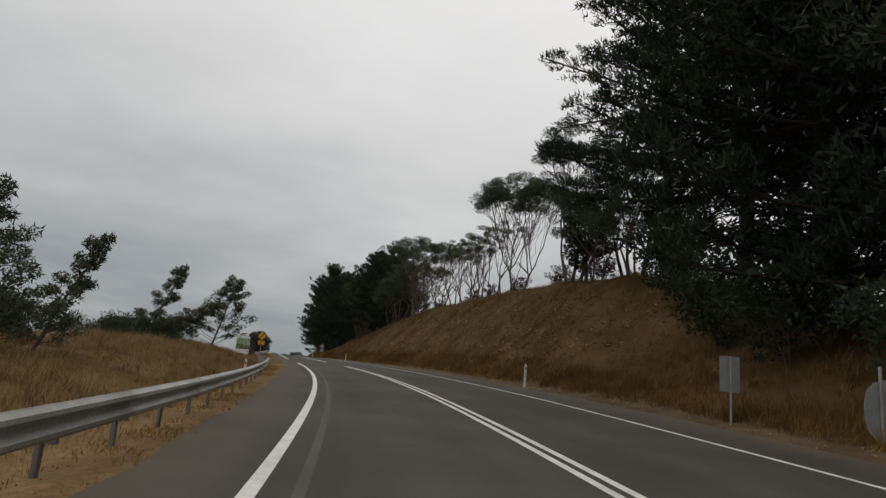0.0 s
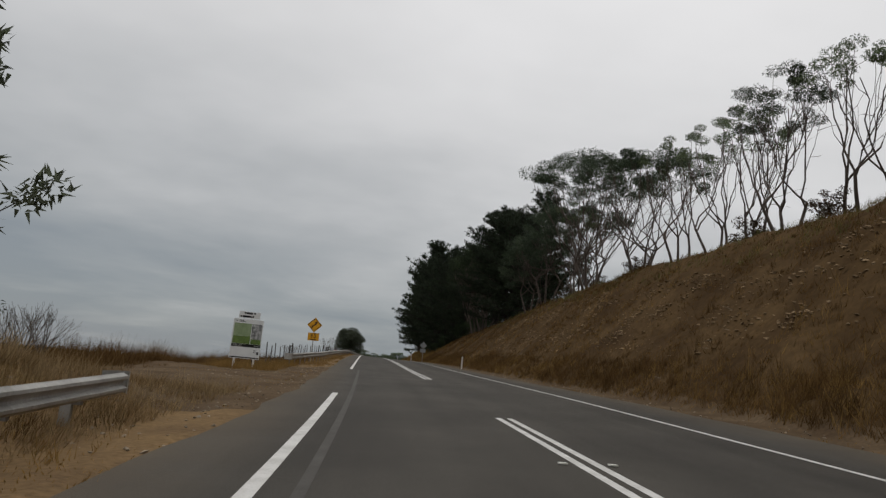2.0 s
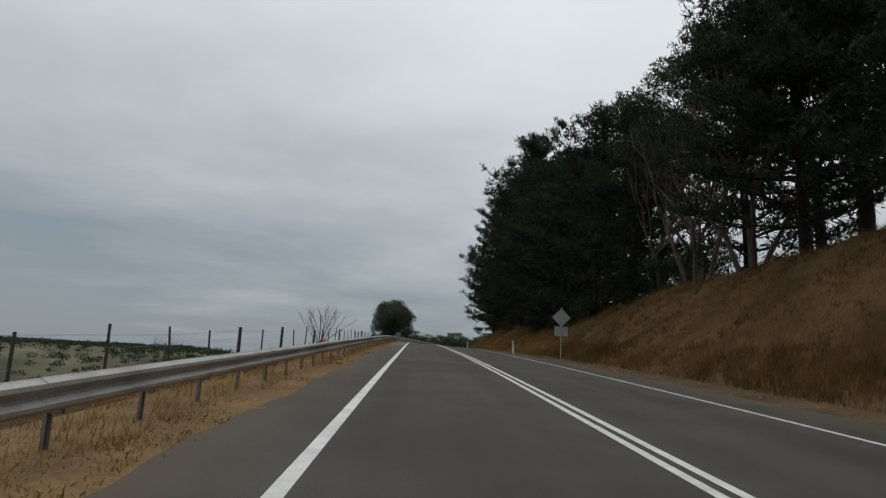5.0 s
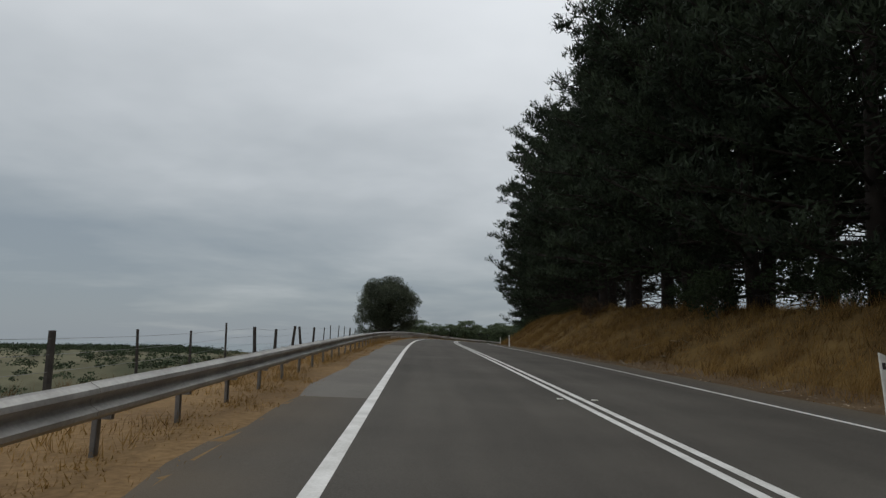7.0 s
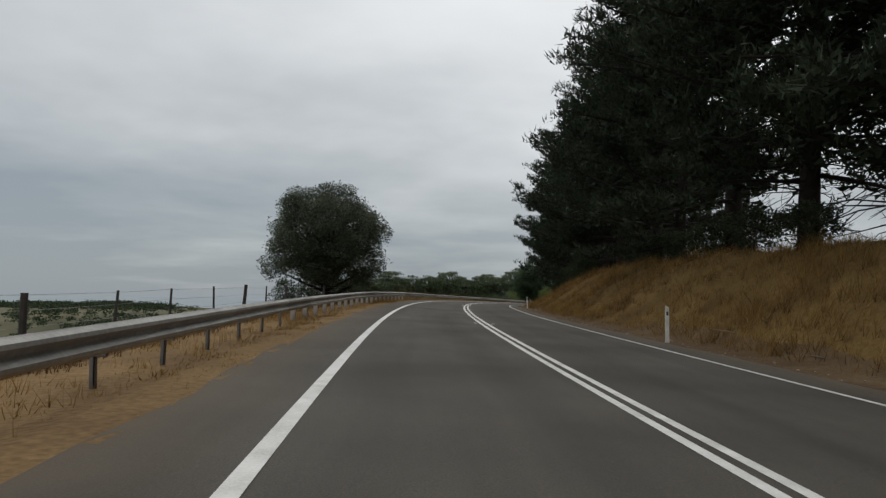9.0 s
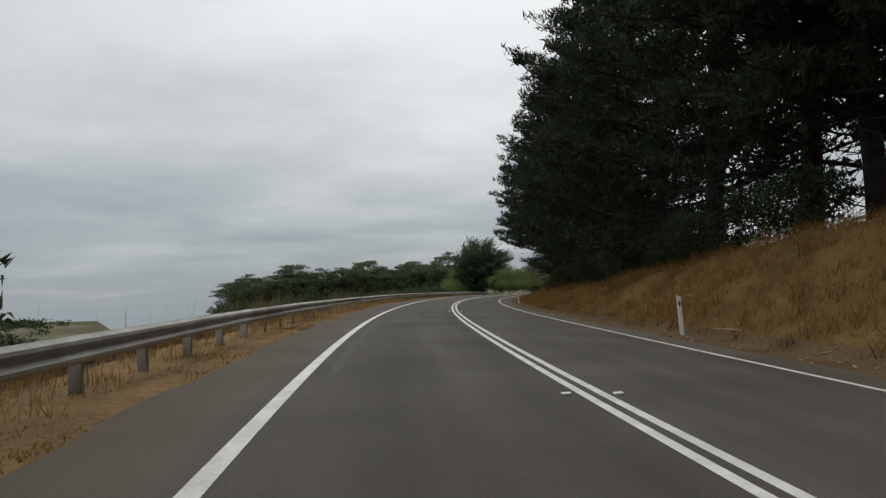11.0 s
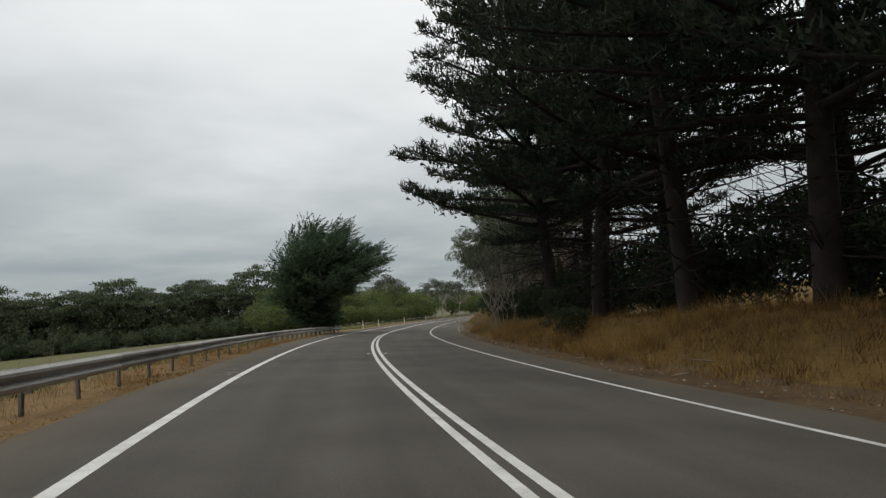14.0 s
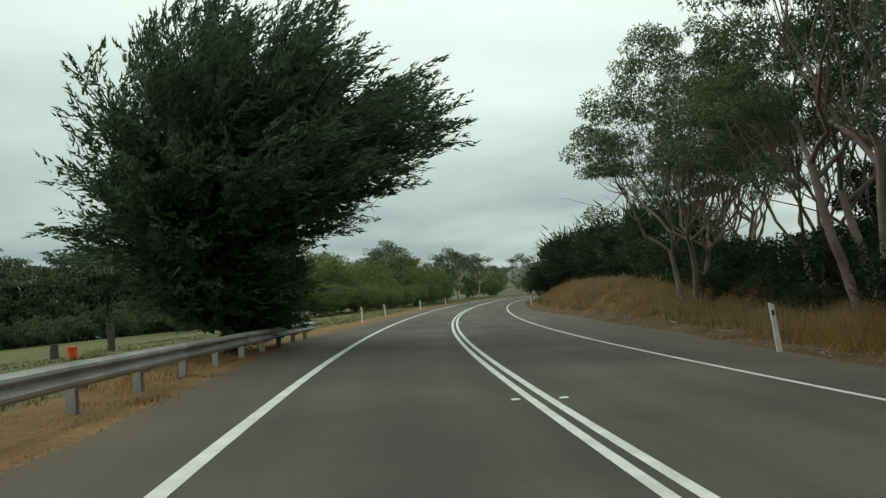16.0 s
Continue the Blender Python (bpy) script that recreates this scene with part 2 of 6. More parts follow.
# the asphalt colour grows steadily paler from 90 m to 400 m along the road
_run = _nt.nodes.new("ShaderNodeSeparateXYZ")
_paler = _nt.nodes.new("ShaderNodeMapRange")
_paler.inputs["From Min"].default_value, _paler.inputs["From Max"].default_value = 90.0, 400.0
_paler.inputs["To Min"].default_value, _paler.inputs["To Max"].default_value = 0.94, 1.46
_paled = _nt.nodes.new("ShaderNodeMath")
_paled.operation = "MULTIPLY"
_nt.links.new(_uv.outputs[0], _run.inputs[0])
_nt.links.new(_run.outputs[1], _paler.inputs["Value"])
_nt.links.new(_paler.outputs[0], _paled.inputs[0])
_nt.links.new(_span.outputs[0], _paled.inputs[1])
_nt.links.new(_paled.outputs[0], _hsv.inputs["Value"])
# pale dust gathers on the shoulders
_sep = _nt.nodes.new("ShaderNodeSeparateXYZ")
_abs = _nt.nodes.new("ShaderNodeMath")
_abs.operation = "ABSOLUTE"
_edge = _nt.nodes.new("ShaderNodeMapRange")
_edge.inputs["From Min"].default_value, _edge.inputs["From Max"].default_value = 3.7, 5.0
_dustn = _nt.nodes.new("ShaderNodeTexNoise")
_dustn.inputs["Scale"].default_value, _dustn.inputs["Detail"].default_value = 0.9, 7
_amt = _nt.nodes.new("ShaderNodeMath")
_amt.operation = "MULTIPLY"
_dust = _nt.nodes.new("ShaderNodeMixRGB")
_dust.inputs[2].default_value = (0.120, 0.092, 0.060, 1)
_place = _nt.nodes.new("ShaderNodeTexCoord")
_nt.links.new(_uv.outputs[0], _sep.inputs[0])
_nt.links.new(_sep.outputs[0], _abs.inputs[0])
_nt.links.new(_abs.outputs[0], _edge.inputs["Value"])
_nt.links.new(_place.outputs["Object"], _dustn.inputs["Vector"])
_nt.links.new(_edge.outputs[0], _amt.inputs[0])
_nt.links.new(_dustn.outputs[0], _amt.inputs[1])
_nt.links.new(_amt.outputs[0], _dust.inputs[0])
_nt.links.new(_hsv.outputs[0], _dust.inputs[1])
_nt.links.new(_dust.outputs[0], _bsdf.inputs["Base Color"])

# ---------------------------------------------------------------- the line of the road
# bend (1/km) every 20 m, slope (per cent) every 30 m, bank (degrees) every 40 m, all from 20 m behind the start
BEND = [-1.45, -2.57, -3.23, -2.3, -0.87, 0.28, 0.03, -0.04, -0.23, -0.04, 0.71, 2.11, 3.2, 2.68, 2.64, 3.02, 3.48, 3, 3.32, 3.27, 2.57, 2.45, 2.33, 2.31, 2.29, 2.29]
SLOPE = [4.14, 4.32, 3.66, 3.34, 3.61, 2.77, 2.22, 1.31, 0.56, -0.97, -1.14, -1.67, -2.16, -1.37, -1.34, -1.36, -1.38]
BANK = [0.08, -2.09, -2.33, -0.93, 0.61, 1.97, 3.34, 3.36, 3.32, 2.65, 1.48, 1.87]
S = np.arange(-80.0, 561.0, 1.0)


def summed(f):
    return np.concatenate([[0.0], np.cumsum((f[1:] + f[:-1]) / 2)])


_psi = summed(np.interp(S, -20 + 20 * np.arange(len(BEND)), BEND) * 1e-3)
_psi -= np.interp(0, S, _psi)
_x, _y = summed(np.sin(_psi)), summed(np.cos(_psi))
_z = summed(np.interp(S, -20 + 30 * np.arange(len(SLOPE)), SLOPE) * 1e-2)
_x, _y, _z = _x - np.interp(0, S, _x), _y - np.interp(0, S, _y), _z - np.interp(0, S, _z)
_tilt = np.tan(np.radians(np.interp(S, -20 + 40 * np.arange(len(BANK)), BANK)))


def nodes_at(s, pairs):
    return np.interp(s, [p[0] for p in pairs], [p[1] for p in pairs])


LEFT_EDGE = [(0, -4.55), (25, -5.0), (42, -4.9), (50, -4.6), (60, -4.5), (72, -4.5), (85, -4.6), (100, -4.7), (118, -4.55),
             (150, -4.6), (220, -4.6), (265, -4.9), (300, -4.7), (335, -4.85), (350, -5.8), (370, -5.0), (420, -4.8)]
RIGHT_EDGE = [(0, 5.1), (50, 5.2), (120, 4.9), (170, 4.6), (230, 4.2), (265, 4.15), (300, 4.6), (323, 5.2), (338, 5.6),
              (348, 6.6), (362, 6.6), (378, 5.3), (420, 4.9)]
CREST = [(-60, 2.0), (12, 2.2), (20, 3.4), (28, 5.0), (36, 6.5), (48, 7.1), (62, 7.3), (80, 7.4), (92, 7.1), (100, 6.9), (112, 6.4), (125, 5.3), (138, 4.6),
         (147, 3.9), (155, 2.5), (162, 2.0), (175, 2.4), (190, 2.9), (225, 3.0), (240, 2.8), (252, 2.1), (265, 1.3),
         (280, 1.1), (290, 0.9), (300, 1.1), (312, 0.9), (325, 0.6), (340, 0.2), (350, 0.2), (358, 0.7), (373, 1.5), (400, 1.8), (450, 1.8)]
CREST_LAT = [(0, 14.0), (112, 14.0), (140, 12.0), (160, 10.0), (290, 9.5), (330, 9.0), (450, 10.0)]
MOUND = [(-60, 0.5), (12, 0.55), (24, 0.85), (36, 1.15), (42, 1.2), (52, 0.9), (60, 0.05), (72, -0.05), (85, -0.35), (110, -0.45), (240, -0.45), (270, -0.35), (330, -0.2), (350, 0.0), (420, 0.2)]
BROW = [(70, 0.0), (100, 3.0), (320, 3.0), (345, 0.2)]
FALL = [(-60, 4.0), (40, 5.0), (80, 10.0), (110, 22.0), (320, 24.0), (345, 9.0), (370, 3.0), (400, 2.4), (560, 2.4)]


def smooth(u):
    u = np.clip(u, 0, 1)
    return u * u * (3 - 2 * u)


def ripple(x, y, size, seed=0.0):
    """Cheap, smooth unevenness between -1 and 1."""
    a, b = x / size + seed, y / size + 1.7 * seed
    return (np.sin(1.3 * a + 2.1 * b) + np.sin(2.9 * a - 1.7 * b + 1.3) * 0.6 + np.sin(-1.9 * a + 4.1 * b + 0.6) * 0.45 + np.sin(5.3 * a + 3.7 * b) * 0.3) / 2.35


def plan(s, lat):
    """Place in plan of a point lat metres to the right of the centre line; past 45 m the cross lines run straight east and west."""
    s, lat = np.asarray(s, float), np.asarray(lat, float)
    si = np.clip(s, S[0], S[-1])
    p = np.interp(si, S, _psi)
    near = np.clip(lat, -45, 45)
    x = np.interp(si, S, _x) + near * np.cos(p) + (s - si) * np.sin(p)
    y = np.interp(si, S, _y) - near * np.sin(p) + (s - si) * np.cos(p)
    return x + (lat - near), y


def road_z(s, lat):
    return np.interp(s, S, _z) - np.clip(lat, -7, 7) * np.interp(s, S, _tilt)


def ground_z(s, lat):
    s, lat = np.asarray(s, float), np.asarray(lat, float)
    x, y = plan(s, lat)
    le, re = nodes_at(s, LEFT_EDGE), nodes_at(s, RIGHT_EDGE)
    z = road_z(s, lat)
    # right: cut bank with a crest, then land that falls away
    toe = re + 0.9
    u = np.clip((lat - toe) / (nodes_at(s, CREST_LAT) - toe), 0, 1)
    rough = ripple(x, y, 1.1, 2) * 0.10 + ripple(x, y, 3.4, 5) * 0.22
    rise = nodes_at(s, CREST) * (0.6 * u + 0.4 * smooth(u)) + rough * smooth(u * 4) * smooth((nodes_at(s, CREST) - 0.3) / 1.5)
    past = np.maximum(lat - nodes_at(s, CREST_LAT) - 7, 0)
    rise = rise - 14 * smooth(past / 160)
    z = np.where(lat > toe, z + rise, z)
    # left: verge, then mound or falling land
    a = np.maximum(-lat + le - 0.4, 0)
    side = -0.08 * smooth(a / 0.6) + nodes_at(s, MOUND) * smooth((a - 0.9) / 4.0)
    side = side - nodes_at(s, FALL) * smooth((a - 4) / 100) - nodes_at(s, BROW) * smooth((a - 4.2) / 16) + ripple(x, y, 4.0, 3) * 0.12 * smooth((a - 1) / 4)
    z = np.where(lat < le - 0.4, z + side, z)
    z = z - 0.06 * ((lat > le + 0.12) & (lat < re - 0.12))
    # far country on the left: a valley, then low hills that end towards the sea
    ex, ey = x + 25.0, y - 150.0
    far = np.hypot(ex, ey)
    az = np.degrees(np.arctan2(ex, ey))
    hill = -3.5 - 0.55 * np.maximum(az + 27.0, 0) + 1.2 * ripple(x, y, 150, 1) + 0.7 * ripple(x, y, 50, 4)
    valley = -26 + 4 * ripple(x, y, 110, 8)
    land = valley + (hill - valley) * smooth((far - 260) / 220) - 40 * smooth((far - 570) / 220)
    sea_side = smooth((az + 21.0) / 4.0)
    land = land * (1 - sea_side) + (-75) * sea_side
    w = smooth((far - 170) / 260) * smooth((-lat - 110) / 130)
    w = np.maximum(w, smooth((far - 420) / 300))
    w = np.maximum(w, smooth((far - 240) / 180) * smooth((-75 - x) / 70))
    w = w * (1 - smooth((az + 3.0) / 6.0))
    # west of the paddock the land breaks away towards the sea
    brink = np.interp(y, [200, 250, 330, 432, 470, 560, 760], [-62, -46, -58, -94, -80, -30, 60]) - x
    z = z - 75 * smooth(brink / 80) * smooth((y - 190) / 50) * smooth((900 - y) / 120)
    return z * (1 - w) + land * w


def lift(s, lat, dz):
    """The place of a point dz metres over the road's own plane."""
    x, y = plan(s, lat)
    return np.stack([x, y, road_z(s, lat) + dz], -1)


# ---------------------------------------------------------------- mesh helpers


def raw_mesh(name, verts, faces, mats, slots=None, smoothed=False):
    me = bpy.data.meshes.new(name)
    me.from_pydata(np.asarray(verts, float).tolist(), [], [list(map(int, f)) for f in faces])
    for m in (mats if isinstance(mats, (list, tuple)) else [mats]):
        me.materials.append(m)
    if slots is not None:
        me.polygons.foreach_set("material_index", np.asarray(slots, np.int32))
    if smoothed:
        me.polygons.foreach_set("use_smooth", np.ones(len(me.polygons), bool))
    me.update()
    return me


def part(name, shape, mat, parent=None, label="", smoothed=False):
    """Links a bmesh, or a pair (verts, faces), as one mesh object under a thing or a part."""
    if isinstance(shape, bmesh.types.BMesh):
        me = bpy.data.meshes.new(name)
        bmesh.ops.recalc_face_normals(shape, faces=shape.faces)
        shape.to_mesh(me)
        shape.free()
        me.materials.append(mat)
        if smoothed:
            me.polygons.foreach_set("use_smooth", np.ones(len(me.polygons), bool))
    else:
        me = raw_mesh(name, shape[0], shape[1], mat, smoothed=smoothed)
    ob = new(name, me)
    ob.parent = parent
    if label:
        ob["label"] = label
    return ob


def thing(name, place, label, category, group="", heading=0.0, kind=""):
    ob = new(name)
    ob.empty_display_size = 0.2
    ob.matrix_basis = pose(*place, 0, 0, heading)
    return tagged(ob, label, category, group, kind)


def box_bm(w, d, h, at=(0, 0, 0), bevel=0.0, turn=None):
    """A box w x d x h whose base centre is at."""
    bm = bmesh.new()
    bmesh.ops.create_cube(bm, size=1)
    bmesh.ops.scale(bm, vec=(w, d, h), verts=bm.verts)
    if bevel:
        bmesh.ops.bevel(bm, geom=bm.edges[:], offset=bevel, segments=2, affect="EDGES", profile=0.6)
    bmesh.ops.translate(bm, vec=(at[0], at[1], at[2] + h / 2), verts=bm.verts)
    if turn is not None:
        bmesh.ops.transform(bm, matrix=turn, verts=bm.verts)
    return bm


def tubes(lines, sides=5):
    """Tapered tubes along polylines of (point, radius)."""
    V, F = [], []
    n = 0
    for pts, rad in lines:
        pts, rad = np.asarray(pts, float), np.asarray(rad, float)
        d = np.gradient(pts, axis=0)
        d /= np.linalg.norm(d, axis=1, keepdims=True) + 1e-9
        ref = np.where(np.abs(d[:, 2:3]) > 0.9, [[1.0, 0, 0]], [[0, 0, 1.0]])
        u = np.cross(d, ref)
        u /= np.linalg.norm(u, axis=1, keepdims=True) + 1e-9
        v = np.cross(d, u)
        k = sides if rad[0] > 0.05 else 3
        a = np.arange(k) * 2 * np.pi / k
        ring = pts[:, None] + rad[:, None, None] * (np.cos(a)[None, :, None] * u[:, None] + np.sin(a)[None, :, None] * v[:, None])
        V.append(ring.reshape(-1, 3))
        for i in range(len(pts) - 1):
            for j in range(k):
                F.append((n + i * k + j, n + i * k + (j + 1) % k, n + (i + 1) * k + (j + 1) % k, n + (i + 1) * k + j))
        n += len(pts) * k
    return (np.concatenate(V), F) if V else (np.zeros((0, 3)), [])


def blades(root, way, length, width, rng, fold=0.0):
    """One thin leaf (a kite of two triangles sharing a rib) for each root."""
    n = len(root)
    way = way / (np.linalg.norm(way, axis=1, keepdims=True) + 1e-9)
    side = np.cross(way, rng.normal(size=(n, 3)))
    side /= np.linalg.norm(side, axis=1, keepdims=True) + 1e-9
    length, width = np.broadcast_to(length, n)[:, None], np.broadcast_to(width, n)[:, None]
    mid = root + way * length * 0.45
    V = np.stack([root, mid + side * width / 2, root + way * length, mid - side * width / 2], 1)
    F = np.arange(n * 4).reshape(n, 4)
    return V.reshape(-1, 3), F


def needles(root, way, length, width, rng):
    """One pointed triangle for each root."""
    n = len(root)
    way = way / (np.linalg.norm(way, axis=1, keepdims=True) + 1e-9)
    side = np.cross(way, rng.normal(size=(n, 3)))
    side /= np.linalg.norm(side, axis=1, keepdims=True) + 1e-9
    length, width = np.broadcast_to(length, n)[:, None], np.broadcast_to(width, n)[:, None]
    V = np.stack([root + side * width / 2, root - side * width / 2, root + way * length], 1)
    return V.reshape(-1, 3), np.arange(n * 3).reshape(n, 3)

# ---------------------------------------------------------------- ground, road, markings


def grow_steps(first, last, factor):
    out = [first]
    step = 6.0
    while out[-1] < last:
        out.append(out[-1] + step)
        step *= factor
    return out


lat_right = list(np.arange(4.0, 18.1, 0.5)) + [19, 20.5, 22.5, 25, 28, 32, 37, 45] + grow_steps(52, 4500, 1.22)
lat_left = list(np.arange(4.0, 15.1, 0.5)) + [16, 17.5, 19.5, 22, 25, 29, 34, 40, 45] + grow_steps(52, 4500, 1.16)
LATS = np.array([-v for v in reversed(lat_left)] + [-3, 0, 3] + lat_right)
ROWS = np.array([-v for v in reversed(grow_steps(88, 1500, 1.3))] + list(np.arange(-80, 470, 1.5)) + list(np.arange(470, 560, 4)) + [560 + v for v in grow_steps(8, 4600, 1.14)])
gs, gl = np.meshgrid(ROWS, LATS, indexing="ij")
gx, gy = plan(gs, gl)
gz = ground_z(gs, gl)
nr, nl = gs.shape
ids = np.arange(nr * nl).reshape(nr, nl)
quads = np.stack([ids[:-1, :-1], ids[:-1, 1:], ids[1:, 1:], ids[1:, :-1]], -1).reshape(-1, 4)
cs_, cl_ = ((gs[:-1, :-1] + gs[1:, 1:]) / 2).ravel(), ((gl[:-1, :-1] + gl[1:, 1:]) / 2).ravel()
c_le, c_re = nodes_at(cs_, LEFT_EDGE), nodes_at(cs_, RIGHT_EDGE)
slot = np.full(len(cs_), 3)
slot[cl_ > c_re + 1.4] = 1
slot[(cl_ > c_re + 1.4) & (cs_ > 150)] = 5
slot[cl_ > 22] = 5
slot[(cl_ <= c_re + 1.4) & (cl_ > 0)] = 0
slot[(cl_ <= 0) & (cl_ > c_le - 2.2)] = 2
slot[(cl_ <= c_le - 2.2) & (cl_ > -22) & (cs_ < 265)] = 1
slot[(cl_ <= c_le - 2.2) & (cs_ < 56) & (cl_ > -22)] = 5
slot[(cl_ <= -13) & (cs_ > 84) & (cs_ < 335)] = 4
slot[(cl_ <= -22) & (cs_ < 335)] = 4
slot[(cs_ > 53) & (cs_ < 79) & (cl_ < 0) & (cl_ > -11.5)] = 0
cfar = np.hypot(gx[:-1, :-1].ravel() + 25, gy[:-1, :-1].ravel() - 150)
slot[(cfar > 330) & (cl_ < 0)] = 4
ground = new("ground", raw_mesh("ground", np.stack([gx, gy, gz], -1).reshape(-1, 3), quads,
             [M["dirt"], M["bank_soil"], M["verge_soil"], M["field"], M["far_land"], M["grass_floor"]], slot, smoothed=True))
tagged(ground, "dry grassy roadside land with a cut bank, falling to a valley", "ground", kind="structure")

wsz = 4800
sea = new("water", raw_mesh("water", [(-wsz, -600, -40), (wsz, -600, -40), (wsz, wsz, -40), (-wsz, wsz, -40)], [(0, 1, 2, 3)], M["water"]))
tagged(sea, "pale grey distant sea under the overcast sky", "water", kind="structure")


def ribbon(s0, s1, lat_a, lat_b, dz, cols=1, step=1.0):
    """A strip of the road's plane between two side lines (numbers, or functions of s)."""
    s = np.arange(s0, s1 + 1e-6, step)
    a = lat_a(s) if callable(lat_a) else np.full_like(s, lat_a)
    b = lat_b(s) if callable(lat_b) else np.full_like(s, lat_b)
    t = np.linspace(0, 1, cols + 1)
    lat = a[:, None] * (1 - t) + b[:, None] * t
    ss = np.repeat(s[:, None], cols + 1, 1)
    v = lift(ss, lat, dz).reshape(-1, 3)
    i = np.arange(len(s) * (cols + 1)).reshape(len(s), cols + 1)
    f = np.stack([i[:-1, :-1], i[:-1, 1:], i[1:, 1:], i[1:, :-1]], -1).reshape(-1, 4)
    return v, f


def edge_of(pairs, rag, seed):
    return lambda s: nodes_at(s, pairs) + rag * (np.sin(s * 1.9 + seed) * 0.5 + np.sin(s * 0.83 + 2 * seed) * 0.8 + np.sin(s * 4.1) * 0.3)


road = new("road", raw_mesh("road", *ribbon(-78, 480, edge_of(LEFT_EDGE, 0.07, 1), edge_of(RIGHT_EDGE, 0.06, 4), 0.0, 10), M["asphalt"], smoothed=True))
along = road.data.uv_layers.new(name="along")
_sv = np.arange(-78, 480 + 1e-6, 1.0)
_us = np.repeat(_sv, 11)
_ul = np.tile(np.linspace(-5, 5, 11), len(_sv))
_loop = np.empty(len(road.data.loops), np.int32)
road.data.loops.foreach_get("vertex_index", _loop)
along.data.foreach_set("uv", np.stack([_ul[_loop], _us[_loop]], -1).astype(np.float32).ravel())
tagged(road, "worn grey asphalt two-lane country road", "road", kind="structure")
W = 3.4
# painted lines: from, to, middle, width
CENTRE = [(-60, -0.03), (38, 0.0), (120, 0.0), (150, -0.05), (230, -0.075), (262, -0.095), (302, -0.115), (334, -0.165), (480, -0.165)]
for s0, s1, mid, wide, name, drift in ((-60, 59, -W, 0.15, "edge_line", 0), (78, 470, -W, 0.15, "edge_line", 0), (-60, 470, W - 0.03, 0.10, "edge_line", 0),
                                       (-60, 54.5, -0.108, 0.11, "centre_line", 1), (-60, 54.5, 0.108, 0.11, "centre_line", 1),
                                       (70, 470, -0.108, 0.11, "centre_line", 1), (70, 470, 0.108, 0.11, "centre_line", 1)):
    part(name, ribbon(s0, s1, lambda q, a=mid - wide / 2, d=drift: a + d * nodes_at(q, CENTRE), lambda q, a=mid + wide / 2, d=drift: a + d * nodes_at(q, CENTRE), 0.005),
         M["line_paint"], road, "white painted road line")
part("old_line", ribbon(-40, 77, -W + 0.35, -W + 0.46, 0.003), M["ghost_paint"], road, "faint scrubbed-out old edge line")
part("old_line", ribbon(232, 285, -W + 0.28, -W + 0.42, 0.003), M["ghost_paint"], road, "faint scrubbed-out old edge line")
part("shoulder_patch", ribbon(152, 179, edge_of(LEFT_EDGE, 0.07, 1), -3.36, 0.0025), M["old_seal"], road, "paler patched strip of the shoulder")
# sprayed survey marks on the shoulder
for s0, la, lb, ln in ((301.1, -3.98, -3.66, 0.035), (301.1, -3.70, -3.66, 0.32), (301.75, -3.90, -3.60, 0.03), (301.95, -3.90, -3.60, 0.03), (301.75, -3.63, -3.60, 0.22), (302.25, -3.62, -3.48, 0.05), (302.9, -3.98, -3.70, 0.04)):
    part("survey_mark", ribbon(s0, s0 + ln, la, lb, 0.004, step=ln), M["survey_paint"], road, "thin sprayed survey mark")


def pavement_marker(s, lat):
    bm = box_bm(0.10, 0.09, 0.018, bevel=0.006)
    t = thing("pavement_marker", lift(s, lat, 0.004), "small raised white reflective pavement marker on the road", "marker", "pavement markers", -math.degrees(np.interp(s, S, _psi)))
    part("body", bm, M["marker_white"], t)


for s in np.arange(282.4 - 26 * 11, 420, 26.0):
    if 52 < s < 72:
        continue
    pavement_marker(s + 0.4, -0.30 + float(nodes_at(s, CENTRE)))
    pavement_marker(s + 0.4, 0.28 + float(nodes_at(s, CENTRE)))

# ---------------------------------------------------------------- guard rails
RAIL_LAT = [(-60, -5.0), (0, -5.05), (12, -5.15), (30, -5.5), (42, -5.8), (52, -6.3), (78, -6.75), (92, -6.0), (118, -5.42), (150, -5.32),
            (220, -5.65), (262, -5.55), (305, -5.25), (335, -5.65), (352, -5.5)]
# W-section, off the post's face and down from the top
W_SHAPE = [(0.0, -0.000), (0.012, -0.012), (0.075, -0.045), (0.082, -0.085), (0.018, -0.130), (0.008, -0.156), (0.018, -0.182), (0.082, -0.227), (0.075, -0.267), (0.012, -0.300), (0.0, -0.312)]
RAIL_TOP = 0.61


def rail_panel(s0, s1, proud=0.0):
    """One length of rail; every other one laps over its neighbours."""
    s = np.linspace(s0, s1, 6)
    prof = W_SHAPE + [(a - 0.006, b) for a, b in reversed(W_SHAPE)]
    V = np.concatenate([lift(s, nodes_at(s, RAIL_LAT) + a + proud, RAIL_TOP + b + proud * 0.5) for a, b in prof]).reshape(len(prof), len(s), 3)
    k, n = len(prof), len(s)
    F = [((i % k) * n + j, ((i + 1) % k) * n + j, ((i + 1) % k) * n + j + 1, (i % k) * n + j + 1) for i in range(k) for j in range(n - 1)]
    F += [tuple(i * n for i in range(k)), tuple(i * n + n - 1 for i in reversed(range(k)))]
    return V.reshape(-1, 3), F


